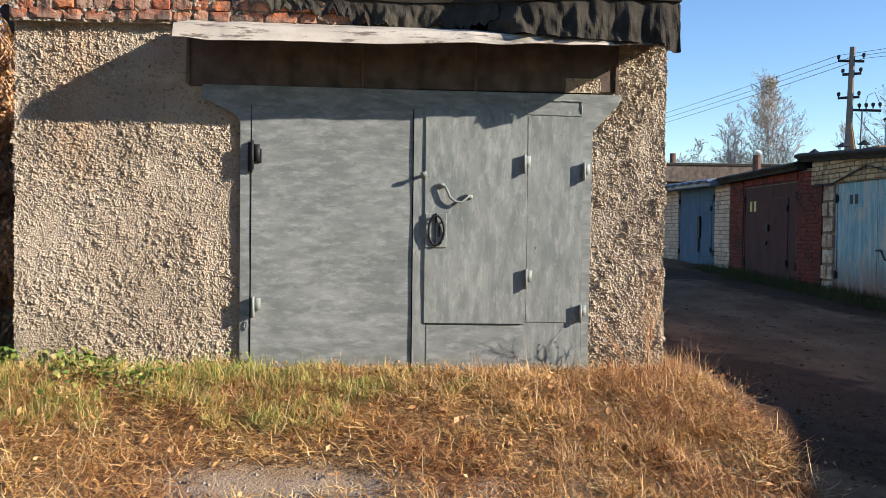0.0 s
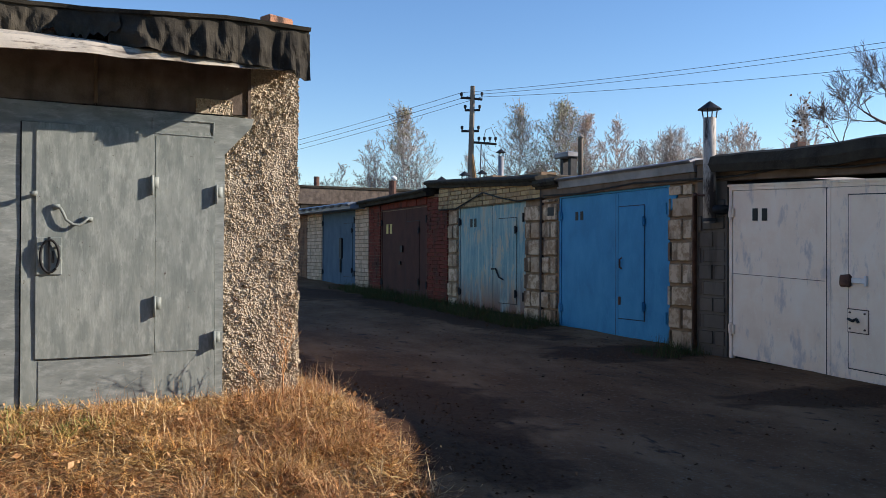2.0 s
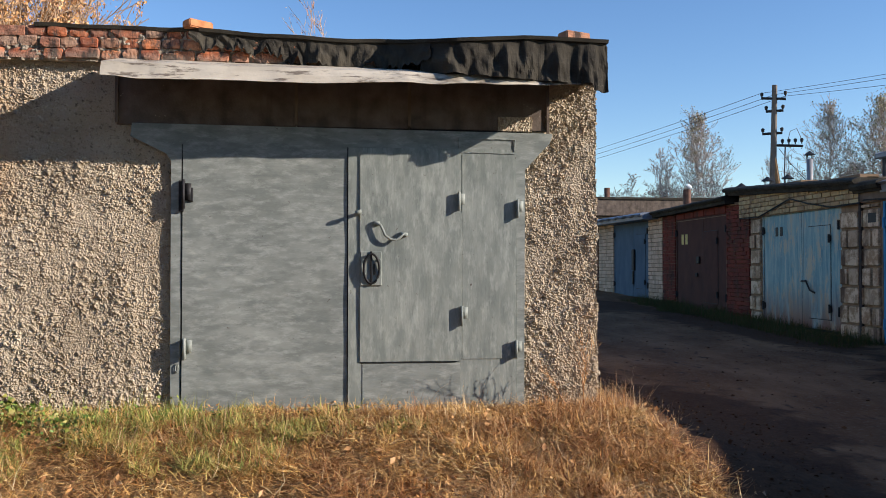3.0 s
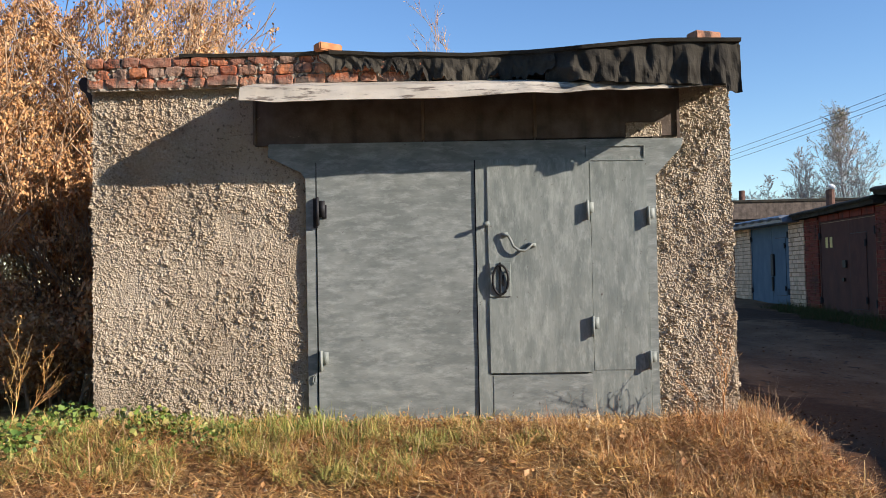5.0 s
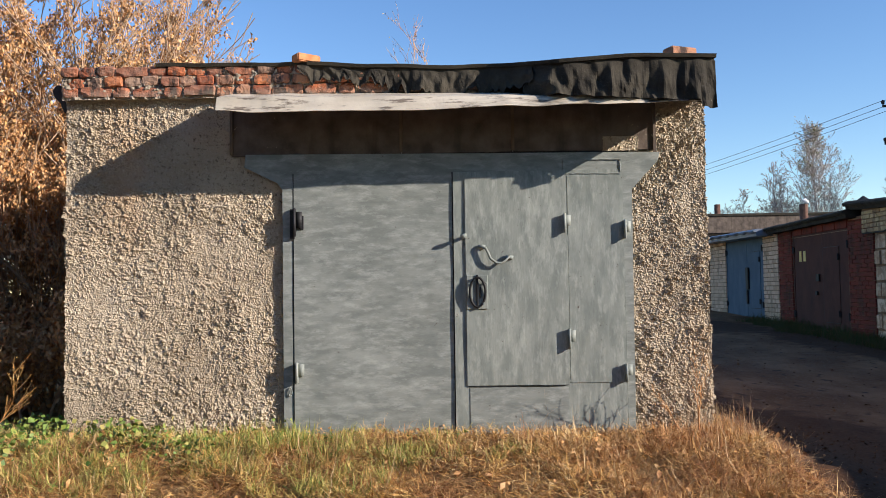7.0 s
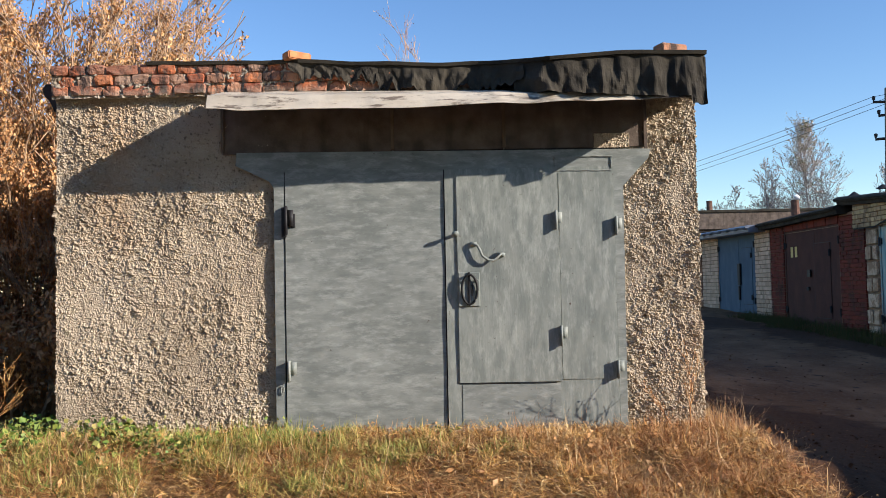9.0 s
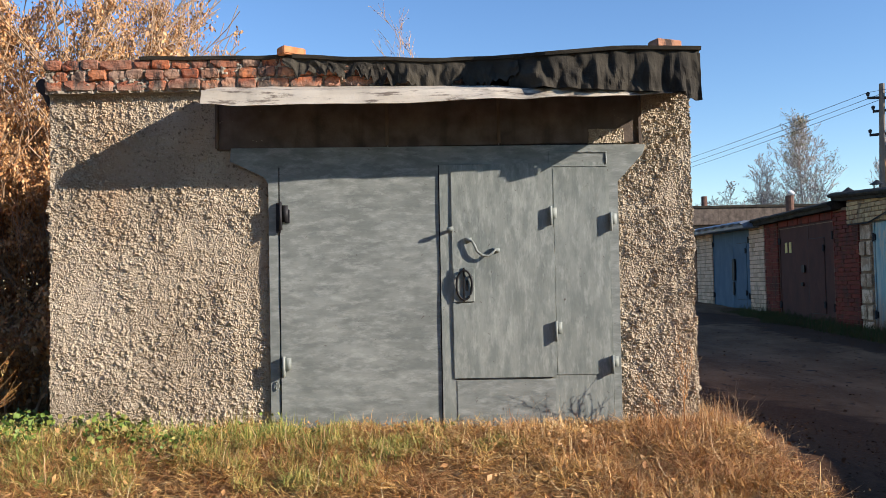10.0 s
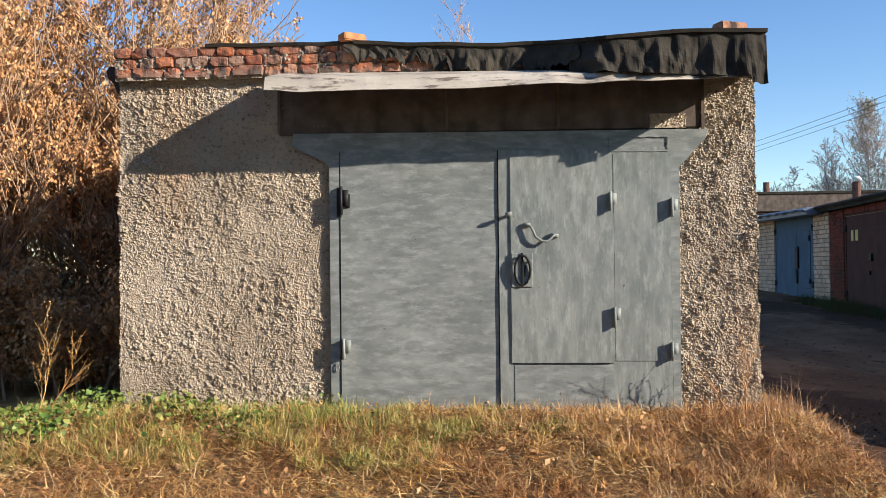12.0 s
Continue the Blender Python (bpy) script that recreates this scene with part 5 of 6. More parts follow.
stuff("dry_grass", blades("dry_grass", r, NP.uniform(0.08, 0.20, k), NP.uniform(0.003, 0.006, k), NP.uniform(0.8, 1.8, k), M["dead"], 0.7), "brown curled dead weeds in tufts", "grass")
# rusty weeds toward the corner
r = tufts(620, 0.6, 3.0, 3.5, 6.8, lambda x, y: verge(x, y) and x > 1.1 + 0.6 * noise.noise((x, y, 3)), (20, 70), (0.02, 0.08))
k = len(r)
stuff("dry_weeds", blades("dry_weeds", r, NP.uniform(0.09, 0.26, k), NP.uniform(0.003, 0.006, k), np.clip(NP.normal(1.2, 0.32, k), 0.1, 1.9), M["redstraw"], 0.6), "rusty brown dry weeds by the garage corner", "weeds")
r = spread(20000, 1.55, 2.95, 5.3, 10.5, lambda x, y: clear(x, y) and (x > 2.36 or (y < 6 and NP.rand() < (x - 1.4))) and x < 2.54 + 0.1 * noise.noise((0, y * 2, 0)))
k = len(r)
stuff("dry_weeds", blades("dry_weeds", r, NP.uniform(0.08, 0.22, k), NP.uniform(0.003, 0.0055, k), NP.uniform(0.7, 1.6, k), M["straw"], 0.7, False), "tall dry weeds around the garage corner", "weeds")
r = spread(1500, -5.5, 2.9, 3.4, 6.0, worn)
k = len(r)
r[:, 2] += 0.04
stuff("dry_grass", blades("dry_grass", r, NP.uniform(0.16, 0.42, k), NP.uniform(0.0035, 0.006, k), NP.uniform(0.5, 1.5, k), M["longstraw"], 0.55), "long pale straw stalks strewn over the grass", "grass")
# strip of blades against the gate and wall
r = spread(5000, -2.5, 2.4, 5.62, 5.97, lambda x, y: clear(x, y) and NP.rand() < 0.35 + 0.65 * (y > 5.8))
k = len(r)
stuff("dry_grass", blades("dry_grass", r, NP.uniform(0.05, 0.17, k), NP.uniform(0.002, 0.005, k), NP.uniform(0.4, 1.5, k), M["straw"], 0.7), "dry grass against the foot of the wall", "grass")


# green patches by the wall
def greenish(x, y):
    c = 1.5 * noise.noise((x * 1.9, y * 2.6, 31)) + 1.1 * noise.noise((x * 6, y * 7, 33)) + 0.50 - 0.55 * max(0, x + 0.2) - 0.9 * max(0, 5.15 - y)
    return clear(x, y) and c > NP.uniform(-0.1, 0.5)


r = tufts(2400, -5.5, 1.0, 4.6, 6.5, greenish, (10, 40), (0.015, 0.05))
k = len(r)
r[:, 2] += NP.uniform(0.0, 0.03, k)
stuff("green_grass", blades("green_grass", r, NP.uniform(0.07, 0.19, k), NP.uniform(0.004, 0.008, k), np.clip(NP.normal(1.1, 0.35, k), 0.1, 1.7), M["green"], 0.55, False), "green and yellowing grass at the foot of the wall", "grass")


r = tufts(260, -1.5, -0.35, 5.2, 5.75, lambda x, y: math.hypot((x + 0.92) / 0.55, (y - 5.5) / 0.22) + 0.4 * noise.noise((x * 5, y * 5, 3)) < NP.uniform(0.5, 1.0), (14, 40), (0.015, 0.05))
k = len(r)
stuff("green_grass", blades("green_grass", r, NP.uniform(0.08, 0.20, k), NP.uniform(0.004, 0.007, k), NP.uniform(0.4, 1.4, k), M["lush"], 0.5, False), "fresh green grass tufts before the wall", "grass")


def leaf_cloud(name, centre, size, droop, material, slim=(0.25, 0.42)):
    """Small folded leaves: centre (n, 3), one size each."""
    n = len(centre)
    a = NP.uniform(0, 2 * np.pi, n)
    el = NP.normal(-droop, 0.5 if droop else 0.15, n)
    d = np.stack([np.cos(a) * np.cos(el), np.sin(a) * np.cos(el), np.sin(el)], 1)
    s = np.cross(d, NP.normal(0, 1, (n, 3)))
    s /= np.linalg.norm(s, axis=1)[:, None] + 1e-9
    up = np.cross(s, d)
    L, W = size[:, None], (size * NP.uniform(*slim, n))[:, None]
    base, tip = centre, centre + d * L
    mid = centre + d * L * 0.45
    fold = up * W * NP.uniform(0.1, 0.7, (n, 1))
    v = np.stack([base, mid + s * W + fold, tip, mid - s * W + fold, mid], 1).reshape(-1, 3)
    t = np.array([[0, 1, 4], [1, 2, 4], [0, 4, 3], [4, 2, 3]]).ravel()
    return quick_mesh(name, v, ((np.arange(n) * 5)[:, None] + t).reshape(-1, 3), material)


r = spread(9500, -4.8, -0.2, 4.9, 6.25, lambda x, y: clear(x, y) and noise.noise((x * 2.2, y * 2, 5)) + 0.25 - 0.35 * max(0, x + 2.0) - 0.5 * max(0, 5.4 - y) > NP.uniform(-0.05, 0.5))
r[:, 2] += NP.uniform(0.04, 0.17, len(r))
stuff("weeds", leaf_cloud("weeds", r, NP.uniform(0.020, 0.048, len(r)) * np.where(r[:, 0] < -1.5, 1.2, 0.8), 0.25, M["weed"], (0.36, 0.55)), "low broad-leaved green weeds by the wall", "weeds")
r = spread(160, -0.9, 0.6, 5.55, 5.9, lambda x, y: noise.noise((x * 3.2, y * 2, 8)) > 0.1)
r[:, 2] += NP.uniform(0.01, 0.07, len(r))
stuff("weeds", leaf_cloud("weeds", r, NP.uniform(0.03, 0.06, len(r)), 0.0, M["weed"]), "small green weeds at the gate", "weeds")
r = spread(1500, -5.5, 2.8, 3.4, 5.95, clear)
r[:, 2] += NP.uniform(0.03, 0.10, len(r))
stuff("fallen_leaves", leaf_cloud("fallen_leaves", r, NP.uniform(0.02, 0.055, len(r)), 0.5, M["dryleaf"], (0.2, 0.38)), "fallen dry leaves scattered in the grass", "leaves")


# litter and grass on the lane
def patch(cx, cy, rx, ry):
    return lambda x, y: math.hypot((x - cx) / rx, (y - cy) / ry) + 0.45 * noise.noise((x * 2.4, y * 2.4, 0)) < NP.uniform(0.55, 1.0)


for cx, cy, rx, ry, k in ((3.3, 6.4, 0.75, 1.5, 3000), (2.95, 9.5, 0.5, 3.0, 2000), (3.0, 4.3, 0.35, 0.7, 900), (6.9, 13.5, 1.2, 4.6, 3000), (7.2, 8.4, 1.0, 0.7, 1500), (7.3, 5.5, 0.9, 0.7, 500), (6.2, 19, 1.6, 3.0, 900)):
    r = spread(k, cx - rx * 1.4, cx + rx * 1.4, cy - ry * 1.4, cy + ry * 1.4, patch(cx, cy, rx, ry))
    r[:, 2] += 0.012
    stuff("leaf_litter", leaf_cloud("leaf_litter", r, NP.uniform(0.010, 0.03, len(r)), 0.0, M["litter"]), "dark brown leaf litter on the dirt lane", "leaves")
r = spread(1300, 2.8, 8.2, 2.5, 18, lambda x, y: True)
r[:, 2] += 0.012
stuff("leaf_litter", leaf_cloud("leaf_litter", r, NP.uniform(0.015, 0.05, len(r)), 0.0, M["litter"]), "scattered leaf bits on the lane", "leaves")
r = spread(34000, 6.6, 8.38, 8.0, 21.5, lambda x, y: (y > 11.4 and x > 8.0 - 1.0 * (0.5 + 0.5 * noise.noise((0, y * 0.7, 4))) or (8.05 < y < 8.75 and x > 7.5)) and NP.rand() < 0.3 + 0.7 * (x - 6.8) / 1.5)
k = len(r)
stuff("green_grass", blades("green_grass", r, NP.uniform(0.08, 0.26, k), NP.uniform(0.005, 0.010, k), NP.uniform(0.0, 0.8, k), M["shade_grass"], 0.6, False), "dark green grass strip along the garage fronts", "grass")
# pebbles in the worn patch
pv, pf = [], []
for x, y, z in spread(900, -2.0, 2.4, 3.2, 4.6, lambda x, y: True):
    s = NP.uniform(0.005, 0.018)
    i = len(pv)
    pv += [(x + s, y, z + 0.008), (x, y + s * 0.8, z + 0.008), (x - s, y, z + 0.008), (x, y - s, z + 0.008), (x, y, z + 0.01 + s * 0.7)]
    pf += [(i, i + 1, i + 4), (i + 1, i + 2, i + 4), (i + 2, i + 3, i + 4), (i + 3, i, i + 4)]
tagged(part("pebbles", mesh_of("pebbles", pv, pf), M["mortar"]), "small pale pebbles in the sandy patch", "pebbles", kind="stuff")


# ---- branching plants ----
def segments_mesh(name, segs, material, sides=4):
    """Tapered rods from rows of (p0, p1, r0, r1)."""
    a = np.array([s[0] for s in segs], float)
    b = np.array([s[1] for s in segs], float)
    ra, rb = np.array([s[2] for s in segs]), np.array([s[3] for s in segs])
    d = b - a
    d /= np.linalg.norm(d, axis=1)[:, None] + 1e-9
    s = np.cross(d, np.array([0.3, 0.8, 0.2]))
    s /= np.linalg.norm(s, axis=1)[:, None] + 1e-9
    u = np.cross(d, s)
    pts = []
    for p, q in ((a, ra), (b, rb)):
        for j in range(sides):
            t = 2 * np.pi * j / sides
            pts.append(p + q[:, None] * (np.cos(t) * s + np.sin(t) * u))
    v = np.stack(pts, 1).reshape(-1, 3)
    tri = []
    for j in range(sides):
        k = (j + 1) % sides
        tri += [[j, k, sides + k], [j, sides + k, sides + j]]
    return quick_mesh(name, v, ((np.arange(len(segs)) * 2 * sides)[:, None] + np.array(tri).ravel()).reshape(-1, 3), material)


def grow(p, d, length, r, depth, rg, out, tips, spread_, lift, split=(2, 4), steps=3):
    """One limb of several bent steps, with side limbs."""
    p, d = Vector(p), Vector(d).normalized()
    for s in range(steps):
        d = (d + Vector((rg.gauss(0, 0.12), rg.gauss(0, 0.12), rg.gauss(0, 0.06) + lift * 0.12))).normalized()
        q = p + d * (length / steps)
        r1 = r * 0.80
        out[0 if depth >= 99 else 1].append((tuple(p), tuple(q), r, r1))
        p, r = q, r1
        if depth > 0 and (s > 0 or steps == 1 or depth < 3):
            for _ in range(rg.randint(*split) if s == steps - 1 else rg.randint(1, max(1, split[1] - 1))):
                side = Vector((rg.gauss(0, 1), rg.gauss(0, 1), rg.gauss(0, 0.5)))
                side = (side - side.dot(d) * d).normalized()
                nd = (d * math.cos(spread_) + side * math.sin(spread_) + Vector((0, 0, 0.1 * lift))).normalized()
                grow(p, nd, length * rg.uniform(0.5, 0.78), max(r * 0.62, 0.002), depth - 1, rg, out, tips, spread_, lift, split, max(1, steps - (depth < 2)))
        if depth <= 1:
            tips.append((tuple(p), tuple(d)))


def tree(name, at, h, r, seed, bark, leaf, leaves, leaf_size, label, spread_=0.5, lift=1.0, depth=4, split=(2, 3), stems=1, lean=(0, 0), group="", leaf_z=0.0, droop=0.4, min_r=0.0):
    rg = random.Random(seed)
    T = thing(name, at, label, "tree" if name == "tree" else "bush", group)
    tips = []
    out = [[], []]
    base = Vector(at)
    for s in range(stems):
        p = base + (Vector((rg.gauss(0, 0.25), rg.gauss(0, 0.25), 0)) if stems > 1 else Vector())
        d = Vector((lean[0] + (rg.gauss(0, 0.22) if stems > 1 else 0), lean[1] + (rg.gauss(0, 0.22) if stems > 1 else 0), 1)).normalized()
        trunk = []
        hh, rr, k = h * (rg.uniform(0.6, 1.0) if stems > 1 else 1), r, 9
        for i in range(k):
            d = (d + Vector((rg.gauss(0, 0.05), rg.gauss(0, 0.05), 0.05))).normalized()
            q = p + d * (hh * 0.86 / k)
            r1 = rr * 0.87
            trunk.append((tuple(p), tuple(q), rr, r1))
            p, rr = q, r1
            if i >= 1:
                for _ in range(rg.randint(*split)):
                    a = rg.uniform(0, 2 * math.pi)
                    nd = Vector((math.cos(a) * math.sin(spread_ * 1.3), math.sin(a) * math.sin(spread_ * 1.3), math.cos(spread_ * 1.3)))
                    grow(p, nd, hh * rg.uniform(0.18, 0.30) * (1.15 - 0.5 * i / k), max(rr * 0.5, 0.004), depth - 2, rg, out, tips, spread_, lift, (1, 2), 3)
        if min_r:
            trunk = [(a, b, max(c, min_r), max(e, min_r)) for a, b, c, e in trunk]
        part("trunk", segments_mesh("trunk", trunk, bark, 6), None, T)
    segs = out[1]
    if min_r:
        segs = [(a, b, max(c, min_r), max(e, min_r)) for a, b, c, e in segs]
    crown = part("crown", segments_mesh("crown", segs, bark, 3), None, T)
    if leaves and tips:
        sel = [t for t in tips if t[0][2] >= at[2] + leaf_z * h] or tips
        if droop > 0.6:
            sel = [t for t in sel if rg.random() < 0.4] or sel
        pick = [sel[rg.randrange(len(sel))] for _ in range(leaves)]
        c = np.array([q[0] for q in pick]) + NP.normal(0, leaf_size * 0.9, (leaves, 3))
        part("leaves", leaf_cloud("leaves", c, NP.uniform(0.6, 1.3, leaves) * leaf_size, droop, leaf, (0.17, 0.34) if droop > 0.6 else (0.25, 0.42)), None, crown)
    return T


# dry-leaved thicket beside the garage
spots = ((-3.3, 8.9, 3.6), (-4.1, 8.6, 4.6), (-5.0, 8.5, 4.4), (-5.9, 8.3, 4.6), (-3.7, 9.8, 4.6), (-4.7, 9.9, 5.0), (-5.6, 10.0, 5.2), (-6.8, 8.9, 5.0), (-3.2, 11.2, 4.9), (-4.2, 11.4, 5.2))
for i, (x, y, h) in enumerate(spots):
    tree("bush", (x, y, ground_z(x, y) - 0.05), h, 0.035, 50 + i, M["twig"], M["dryleaf"], 21000, 0.045, "tall thicket shrub with dry orange-brown leaves", 0.42, 0.6, 4, (2, 3), 3, group="thicket by the garage", droop=0.9, leaf_z=0.02, min_r=0.0065)
tree("bush", (-2.95, 7.6, ground_z(-2.95, 7.6) - 0.03), 1.5, 0.02, 77, M["twig"], M["dryleaf"], 1500, 0.07, "thicket shrub with dry leaves against the wall", 0.45, 0.6, 4, (2, 3), 2, group="thicket by the garage", droop=0.9)

tree("bush", (-3.9, 9.6, -0.1), 4.6, 0.03, 411, M["twig"], M["dryleaf"], 500, 0.07, "bare arching shrub with a few dry leaves", 0.4, 0.5, 4, (1, 2), 3, lean=(0.28, 0.0), group="thicket by the garage", droop=0.9, min_r=0.006)
rg = random.Random(4)
for i in range(15):
    x, y = -3.1 - 0.28 * i + rg.uniform(-0.2, 0.2), 8.1 + rg.uniform(0, 1.4)
    tree("bush", (x, y, ground_z(x, y) - 0.05), rg.uniform(1.3, 1.75), 0.018, 300 + i, M["twig"], M["dryleaf"], 5200, 0.055, "low tangled undergrowth with dry brown leaves", 0.6, 0.3, 4, (2, 4), 4, group="thicket by the garage", droop=0.7)
for i in range(7):
    x, y = -3.2 - 1.0 * i, 13.0 + rg.uniform(0, 1.5)
    tree("bush", (x, y, ground_z(x, y) - 0.05), rg.uniform(3.5, 5.2), 0.03, 330 + i, M["twig"], M["dryleaf"], 7000, 0.075, "dense thicket shrub with dry orange-brown leaves", 0.6, 0.3, 4, (2, 3), 4, group="thicket by the garage", droop=0.7)

# far trees
def fan_tree(name, at, h, w, n, seed, bark, label, leaf=None, leaves=0, leaf_size=0.1, leaf_from=0.5, low=0.14, r=0.07, thin=0.011, stems=1, rise=1.0):
    """A slender tree of many fine rising limbs inside an egg-shaped outline."""
    rg = random.Random(seed)
    T = thing(name, at, label, "tree" if name == "tree" else "bush", "far trees")
    segs, tips = [], []

    def limb(p, q, ra, rb, bend, steps):
        pts = [p]
        for i in range(1, steps + 1):
            f = i / steps
            wob = Vector((rg.gauss(0, 1), rg.gauss(0, 1), rg.gauss(0, 0.5))) * bend * (q - p).length
            pts.append(p.lerp(q, f) - Vector((0, 0, 1)) * 0.16 * (q - p).length * math.sin(math.pi * f) * rise + (wob if i < steps else Vector()))
        for i in range(steps):
            segs.append((tuple(pts[i]), tuple(pts[i + 1]), max(thin, ra + (rb - ra) * i / steps), max(thin, ra + (rb - ra) * (i + 1) / steps)))
        return pts

    for s in range(stems):
        foot = Vector(at) + (Vector((rg.uniform(-w, w), rg.uniform(-w, w), 0)) * 0.45 if stems > 1 else Vector())
        top_h = h * (rg.uniform(0.7, 1.0) if s else 1.0)
        wide = w / (1 if stems == 1 else 1.7)
        top = foot + Vector((rg.gauss(0, 0.04) * h * 0.4, rg.gauss(0, 0.04) * h * 0.4, top_h))
        line = [foot.lerp(top, i / 10) + Vector((rg.gauss(0, 0.006), rg.gauss(0, 0.006), 0)) * h * (0 < i < 10) for i in range(11)]
        trunk = [(tuple(line[i]), tuple(line[i + 1]), max(thin, r * (1 - i / 10.5)), max(thin, r * (1 - (i + 1) / 10.5))) for i in range(10)]
        part("trunk", segments_mesh("trunk", trunk, bark, 6), None, T)
        for i in range(n // stems):
            f = low + (0.93 - low) * (i + rg.random()) / (n // stems)
            az = i * 2.4 + rg.gauss(0, 0.3)
            out_dir = Vector((math.cos(az), math.sin(az), 0))
            tip_f = min(0.99, f + (0.30 - 0.16 * f) * rg.uniform(0.6, 1.15))
            env = math.sin(math.pi * min(1, (tip_f - low) / (1.02 - low)) ** 0.85) ** 0.8
            p = foot.lerp(top, f)
            q = foot.lerp(top, tip_f) + out_dir * wide * env * rg.uniform(0.55, 1.1)
            pts = limb(p, q, r * 0.42 * (1 - 0.6 * f), thin, 0.035, 4)
            L = (q - p).length
            for k in range(rg.randint(6, 9)):
                g = rg.uniform(0.2, 1.0)
                o = pts[min(3, int(g * 4))].lerp(pts[min(4, int(g * 4) + 1)], g * 4 % 1)
                side = (out_dir * rg.gauss(0.35, 0.5) + Vector((rg.gauss(0, 0.55), rg.gauss(0, 0.55), rg.uniform(0.3, 1.1)))).normalized()
                e = o + side * L * rg.uniform(0.2, 0.42)
                tw = limb(o, e, thin * 1.3, thin, 0.05, 2)
                tips.append(e)
                for m in range(rg.randint(2, 4)):
                    o2 = o.lerp(e, rg.uniform(0.2, 0.9))
                    e2 = o2 + (side + Vector((rg.gauss(0, 0.5), rg.gauss(0, 0.5), rg.gauss(0.1, 0.4)))).normalized() * L * rg.uniform(0.08, 0.20)
                    limb(o2, e2, thin, thin * 0.8, 0.0, 1)
                    tips.append(e2)
    crown = part("crown", segments_mesh("crown", segs, bark, 3), None, T)
    if leaves:
        sel = [t for t in tips if t.z > at[2] + h * (leaf_from + rg.uniform(-0.12, 0.12))] or tips
        c = np.array([tuple(sel[rg.randrange(len(sel))]) for _ in range(leaves)]) + NP.normal(0, leaf_size * 0.8, (leaves, 3))
        part("leaves", leaf_cloud("leaves", c, NP.uniform(0.6, 1.3, leaves) * leaf_size, 0.3, leaf), None, crown)


fan_tree("tree", (24.0, 55.1, 0.4), 11.2, 2.4, 110, 3, M["palebark"], "slender tree with thin pale autumn leaves", M["farleaf"], 3000, 0.10, 0.55)
fan_tree("tree", (21.9, 56.0, 0.4), 8.8, 2.0, 56, 4, M["palebark"], "bare thin many-branched tree", stems=2)
fan_tree("tree", (31.4, 51.4, 0.4), 11.2, 2.1, 90, 5, M["palebark"], "slender tree with thin autumn leaves", M["farleaf"], 2200, 0.10, 0.5)
fan_tree("tree", (33.8, 49.9, 0.4), 11.5, 2.7, 120, 6, M["palebark"], "tree with greenish yellow autumn leaves", M["farleaf"], 4200, 0.12, 0.5)
fan_tree("tree", (35.3, 48.9, 0.4), 10.5, 2.1, 66, 7, M["palebark"], "tree with thin reddish leaves", M["redleaf"], 2600, 0.11, 0.35)
fan_tree("tree", (37.2, 47.5, 0.4), 10.2, 1.9, 60, 8, M["palebark"], "bare pale slender far tree", M["redleaf"], 400, 0.09, 0.3)


def oak(at, fork, limbs, seed, label, r=0.20, thin=0.008):
    """A bare tree whose trunk forks low into a few crooked limbs; limbs: (dx, dy, dz, length)."""
    rg = random.Random(seed)
    T = thing("tree", at, label, "tree", "far trees")
    p, top = Vector(at), Vector(at) + Vector((0.1, 0.1, fork))
    mid = p.lerp(top, 0.5) + Vector((0.1, -0.08, 0))
    part("trunk", tube([p, mid, top], [r * 1.25, r, r * 0.9], 8), M["bark"], T, "", True)
    out, tips = [[], []], []
    for dx, dy, dz, length in limbs:
        grow(top - Vector((0, 0, 0.15)), (dx, dy, dz), length, r * 0.6, 4, rg, out, tips, 0.56, 0.4, (1, 2), 4)
    segs = [(a, b, max(c, thin), max(e, thin)) for a, b, c, e in out[1]]
    part("crown", segments_mesh("crown", segs, M["bark"], 4), None, T)


oak((36.0, 25.5, 0.2), 6.9, ((0.1, -0.2, 1.0, 2.2), (0.2, -1.0, 0.40, 2.3), (0.0, 0.5, 0.9, 1.9), (0.0, 1.0, 0.5, 1.7), (0.1, -0.6, 0.9, 2.1), (-0.2, 0.1, 1.0, 1.9)), 9, "bare spreading tree with dark crooked limbs", 0.16)
oak((36.5, 28.9, 0.2), 6.4, ((0.1, 0.5, 1.0, 1.5), (0.0, -0.4, 1.0, 1.6), (0.1, 0.9, 0.6, 1.4)), 14, "small bare tree with dark crooked limbs", 0.07)
for i, (y, h) in enumerate(((45.6, 8.7), (44.0, 9.0), (42.7, 9.1), (40.8, 8.2), (38.4, 8.3), (36.8, 8.6), (35.4, 7.9))):
    fan_tree("bush", (38.0, y, 0.3), h, 1.5, 100, 140 + i, M["palebark"], "bare upright twiggy far thicket", low=0.5, r=0.03, thin=0.008, stems=6, rise=0.2)
fan_tree("tree", (36.0, 31.0, 0.2), 9.0, 2.3, 50, 10, M["palebark"], "thin tree with a few last dark leaves", M["litter"], 90, 0.2, 0.75, stems=2)
for i, (x, y, h) in enumerate(((17.4, 57.6, 6.4), (18.8, 57.2, 6.0), (40.0, 45.3, 9.3), (41.4, 44.3, 8.6), (43.1, 42.3, 9.0), (38.6, 46.2, 8.2), (44.6, 40.6, 8.6), (42.0, 36.0, 7.6), (29.0, 53.0, 8.0), (30.2, 52.4, 7.2))):
    fan_tree("bush", (x, y, 0.4), h, 2.3, 56, 80 + i, M["palebark"], "bare pale twiggy far thicket", r=0.045, stems=4)
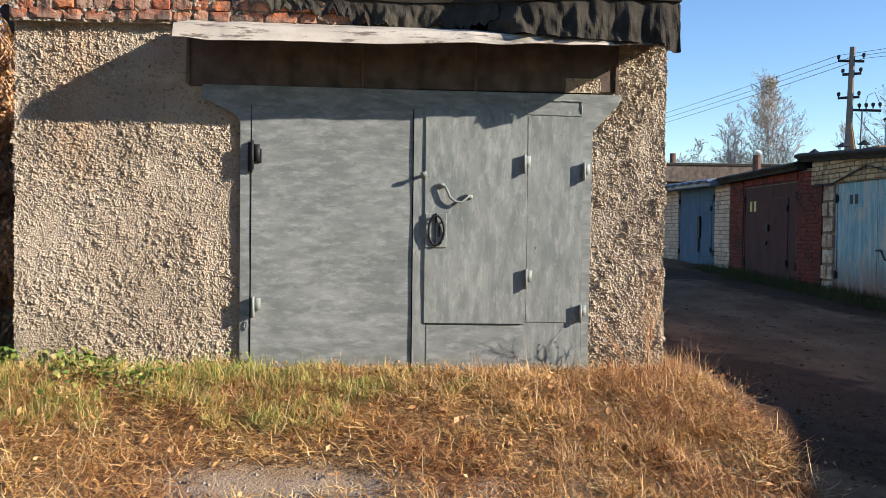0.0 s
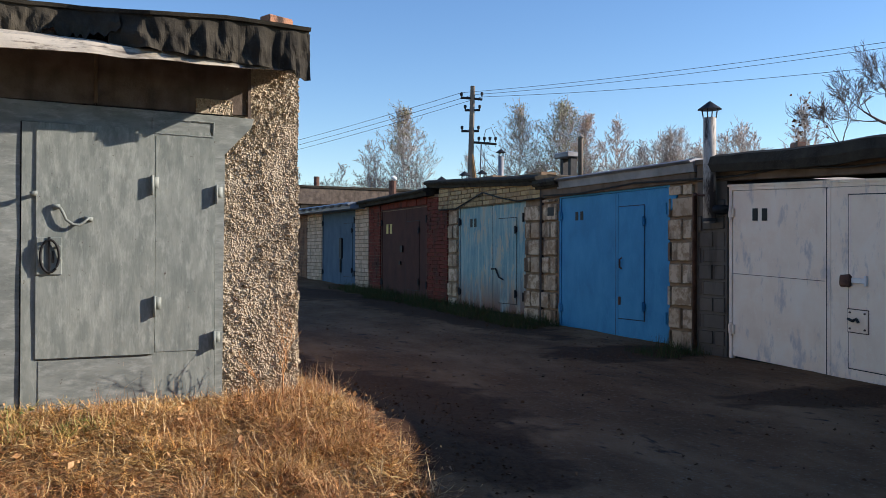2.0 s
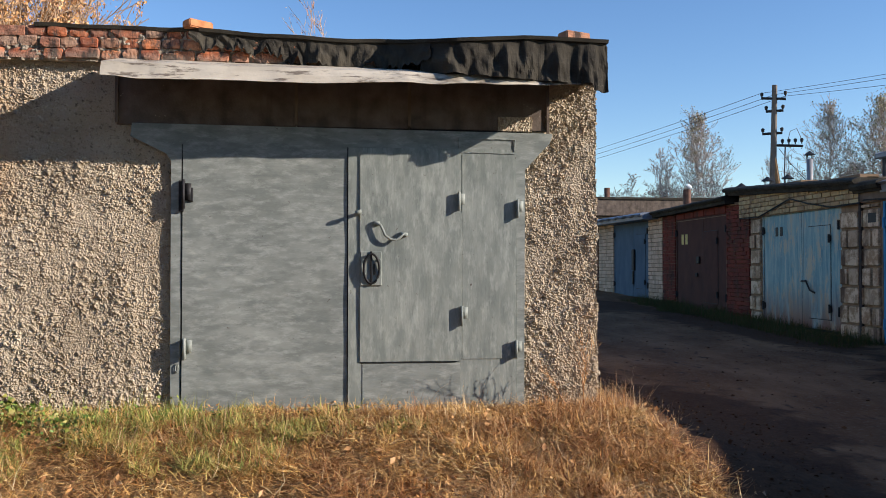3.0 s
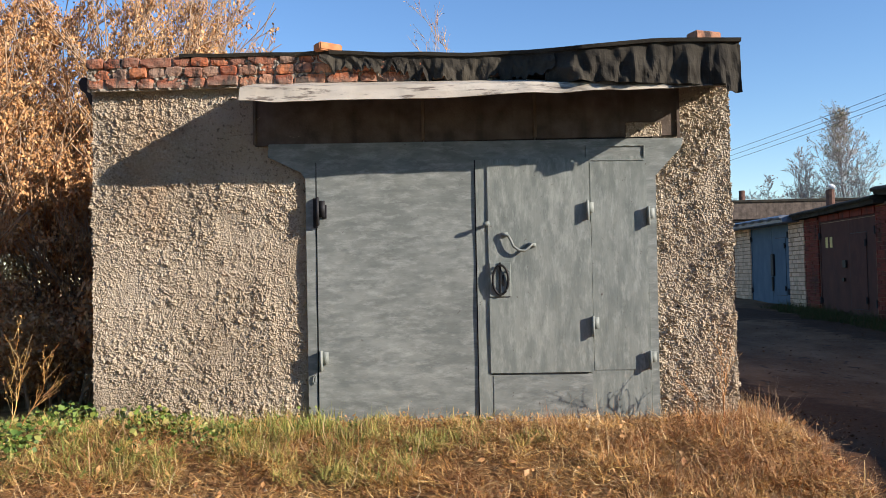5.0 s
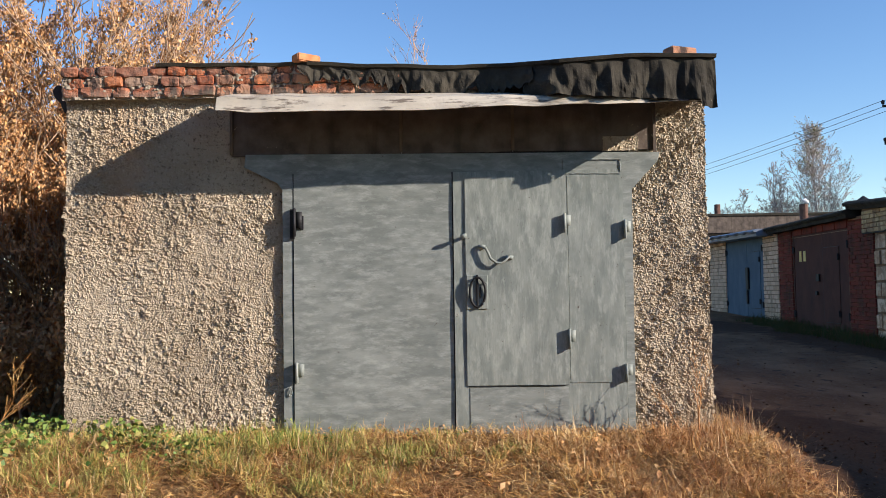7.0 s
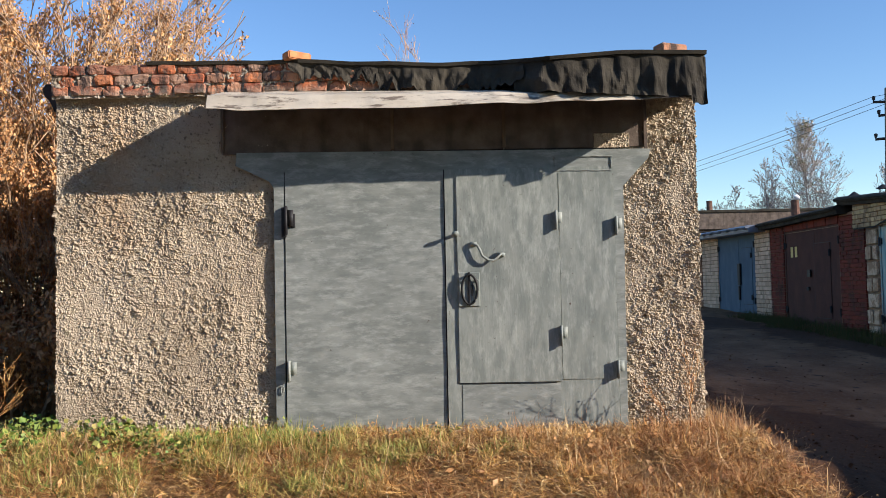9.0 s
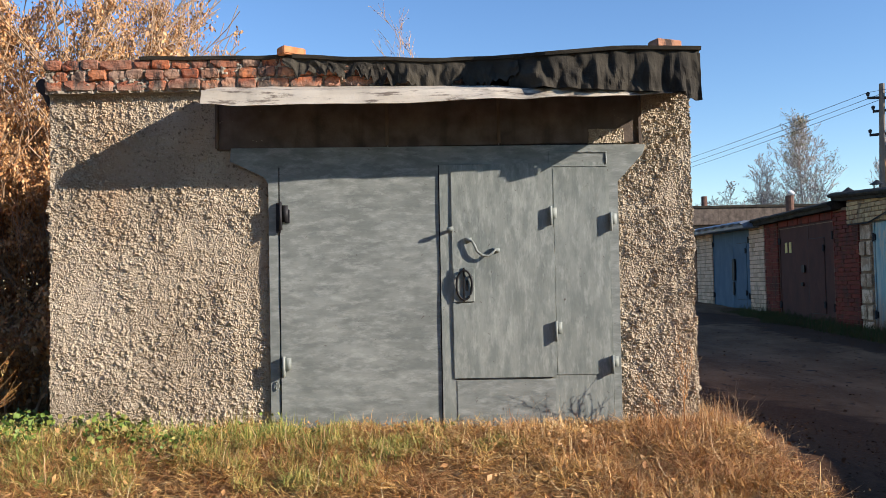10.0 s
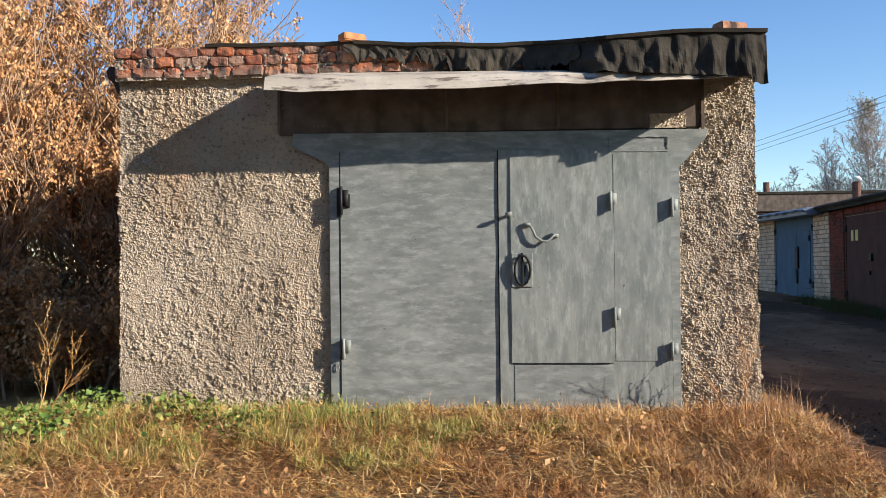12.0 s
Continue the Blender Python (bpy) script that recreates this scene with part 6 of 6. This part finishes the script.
for i, (x, y, h) in enumerate(((20.3, 56.5, 7.0), (21.2, 56.2, 6.4), (25.3, 54.6, 6.6), (34.5, 49.5, 7.6), (32.4, 50.8, 7.4), (36.2, 48.2, 7.2))):
    fan_tree("bush", (x, y, 0.4), h, 2.0, 48, 100 + i, M["palebark"], "thicket with thin pinkish brown leaves", M["redleaf"], 700, 0.11, 0.35, r=0.045, stems=3)


# dry stalks beside the wall and weeds on the roof
def stalk(at, h, seed, material, leaves, label, name="dry_stalk", r=0.006, spread_=0.45, lean=(0, 0)):
    rg = random.Random(seed)
    out, tips = [[], []], []
    grow(at, (lean[0], lean[1], 1), h, r, 2, rg, out, tips, spread_, 0.6, (1, 2), 4)
    T = thing(name, at, label, "plant")
    part("stem", segments_mesh("stem", out[1], material, 4), None, T)
    if leaves:
        pick = [tips[rg.randrange(len(tips))] for _ in range(leaves)]
        tagged(part("seed_heads", leaf_cloud("seed_heads", np.array([q[0] for q in pick]) + NP.normal(0, 0.012, (leaves, 3)), NP.uniform(0.008, 0.018, leaves), 0.2, material), None, T), kind="stuff")


stalk((-2.80, 5.55, -0.05), 0.45, 1, M["straw"], 90, "dry branching weed stalk beside the wall", lean=(0.25, 0))
stalk((-2.75, 5.65, 0.0), 0.35, 2, M["straw"], 40, "short dry weed stalk", lean=(0.35, 0))
stalk((-3.2, 5.6, 0.0), 0.45, 3, M["straw"], 40, "short dry weed stalk", lean=(-0.3, 0))
stalk((2.16, 5.68, 0.0), 0.34, 6, M["redstraw"], 70, "dry branching weed at the garage corner", lean=(-0.15, 0))
stalk((2.05, 5.72, 0.0), 0.22, 7, M["redstraw"], 50, "dry curling weed at the gate corner", lean=(-0.5, 0.1))
r = spread(5200, 1.2, 2.62, 5.35, 6.3, lambda x, y: clear(x, y) and NP.rand() < 0.25 + 0.75 * min(1, max(0, (x - 1.2) / 0.9)) and noise.noise((x * 4.5, y * 4.5, 17)) > -0.25)
k = len(r)
stuff("dry_weeds", blades("dry_weeds", r, NP.uniform(0.10, 0.30, k), NP.uniform(0.0022, 0.004, k), NP.uniform(0.6, 1.6, k), M["redstraw"], 0.8, False), "curling rusty weeds heaped at the pillar foot", "weeds")
r = spread(170, 2.2, 2.64, 5.5, 6.7, clear)
k = len(r)
stuff("dry_weeds", blades("dry_weeds", r, NP.uniform(0.18, 0.40, k), NP.uniform(0.0025, 0.004, k), NP.uniform(0.2, 0.9, k), M["longstraw"], 0.6, False), "thin tall bent grass stems at the corner", "weeds")
stalk((0.20, 6.8, 2.62), 0.42, 12, M["redstraw"], 80, "spindly weed growing on the roof", "roof_weed", 0.004, 0.35)
stalk((0.28, 6.85, 2.62), 0.34, 13, M["redstraw"], 60, "spindly weed growing on the roof", "roof_weed", 0.004, 0.35)
r = np.stack([NP.uniform(-1.9, 0.0, 110), NP.uniform(6.3, 7.4, 110), np.full(110, 2.62)], 1)
stuff("roof_grass", blades("roof_grass", r, NP.uniform(0.06, 0.28, 110), NP.uniform(0.002, 0.004, 110), NP.uniform(0, 0.5, 110), M["redstraw"], 0.3, False), "thin dry grass growing on the felt roof", "grass")


# ---- parapet bricks ----
for x, z, long_one, d in brick_spots:
    ob = new("brick", (stretchers if long_one else headers)[rng.randrange(3 if long_one else 7)])
    ob.location = (x, (5.978 if long_one else 6.023) + d, z)
    ob.rotation_euler = (rng.uniform(-0.05, 0.05), rng.uniform(-0.04, 0.04), rng.uniform(-0.08, 0.08))
    ob.parent = G
    ob.matrix_parent_inverse = world_of(G).inverted()
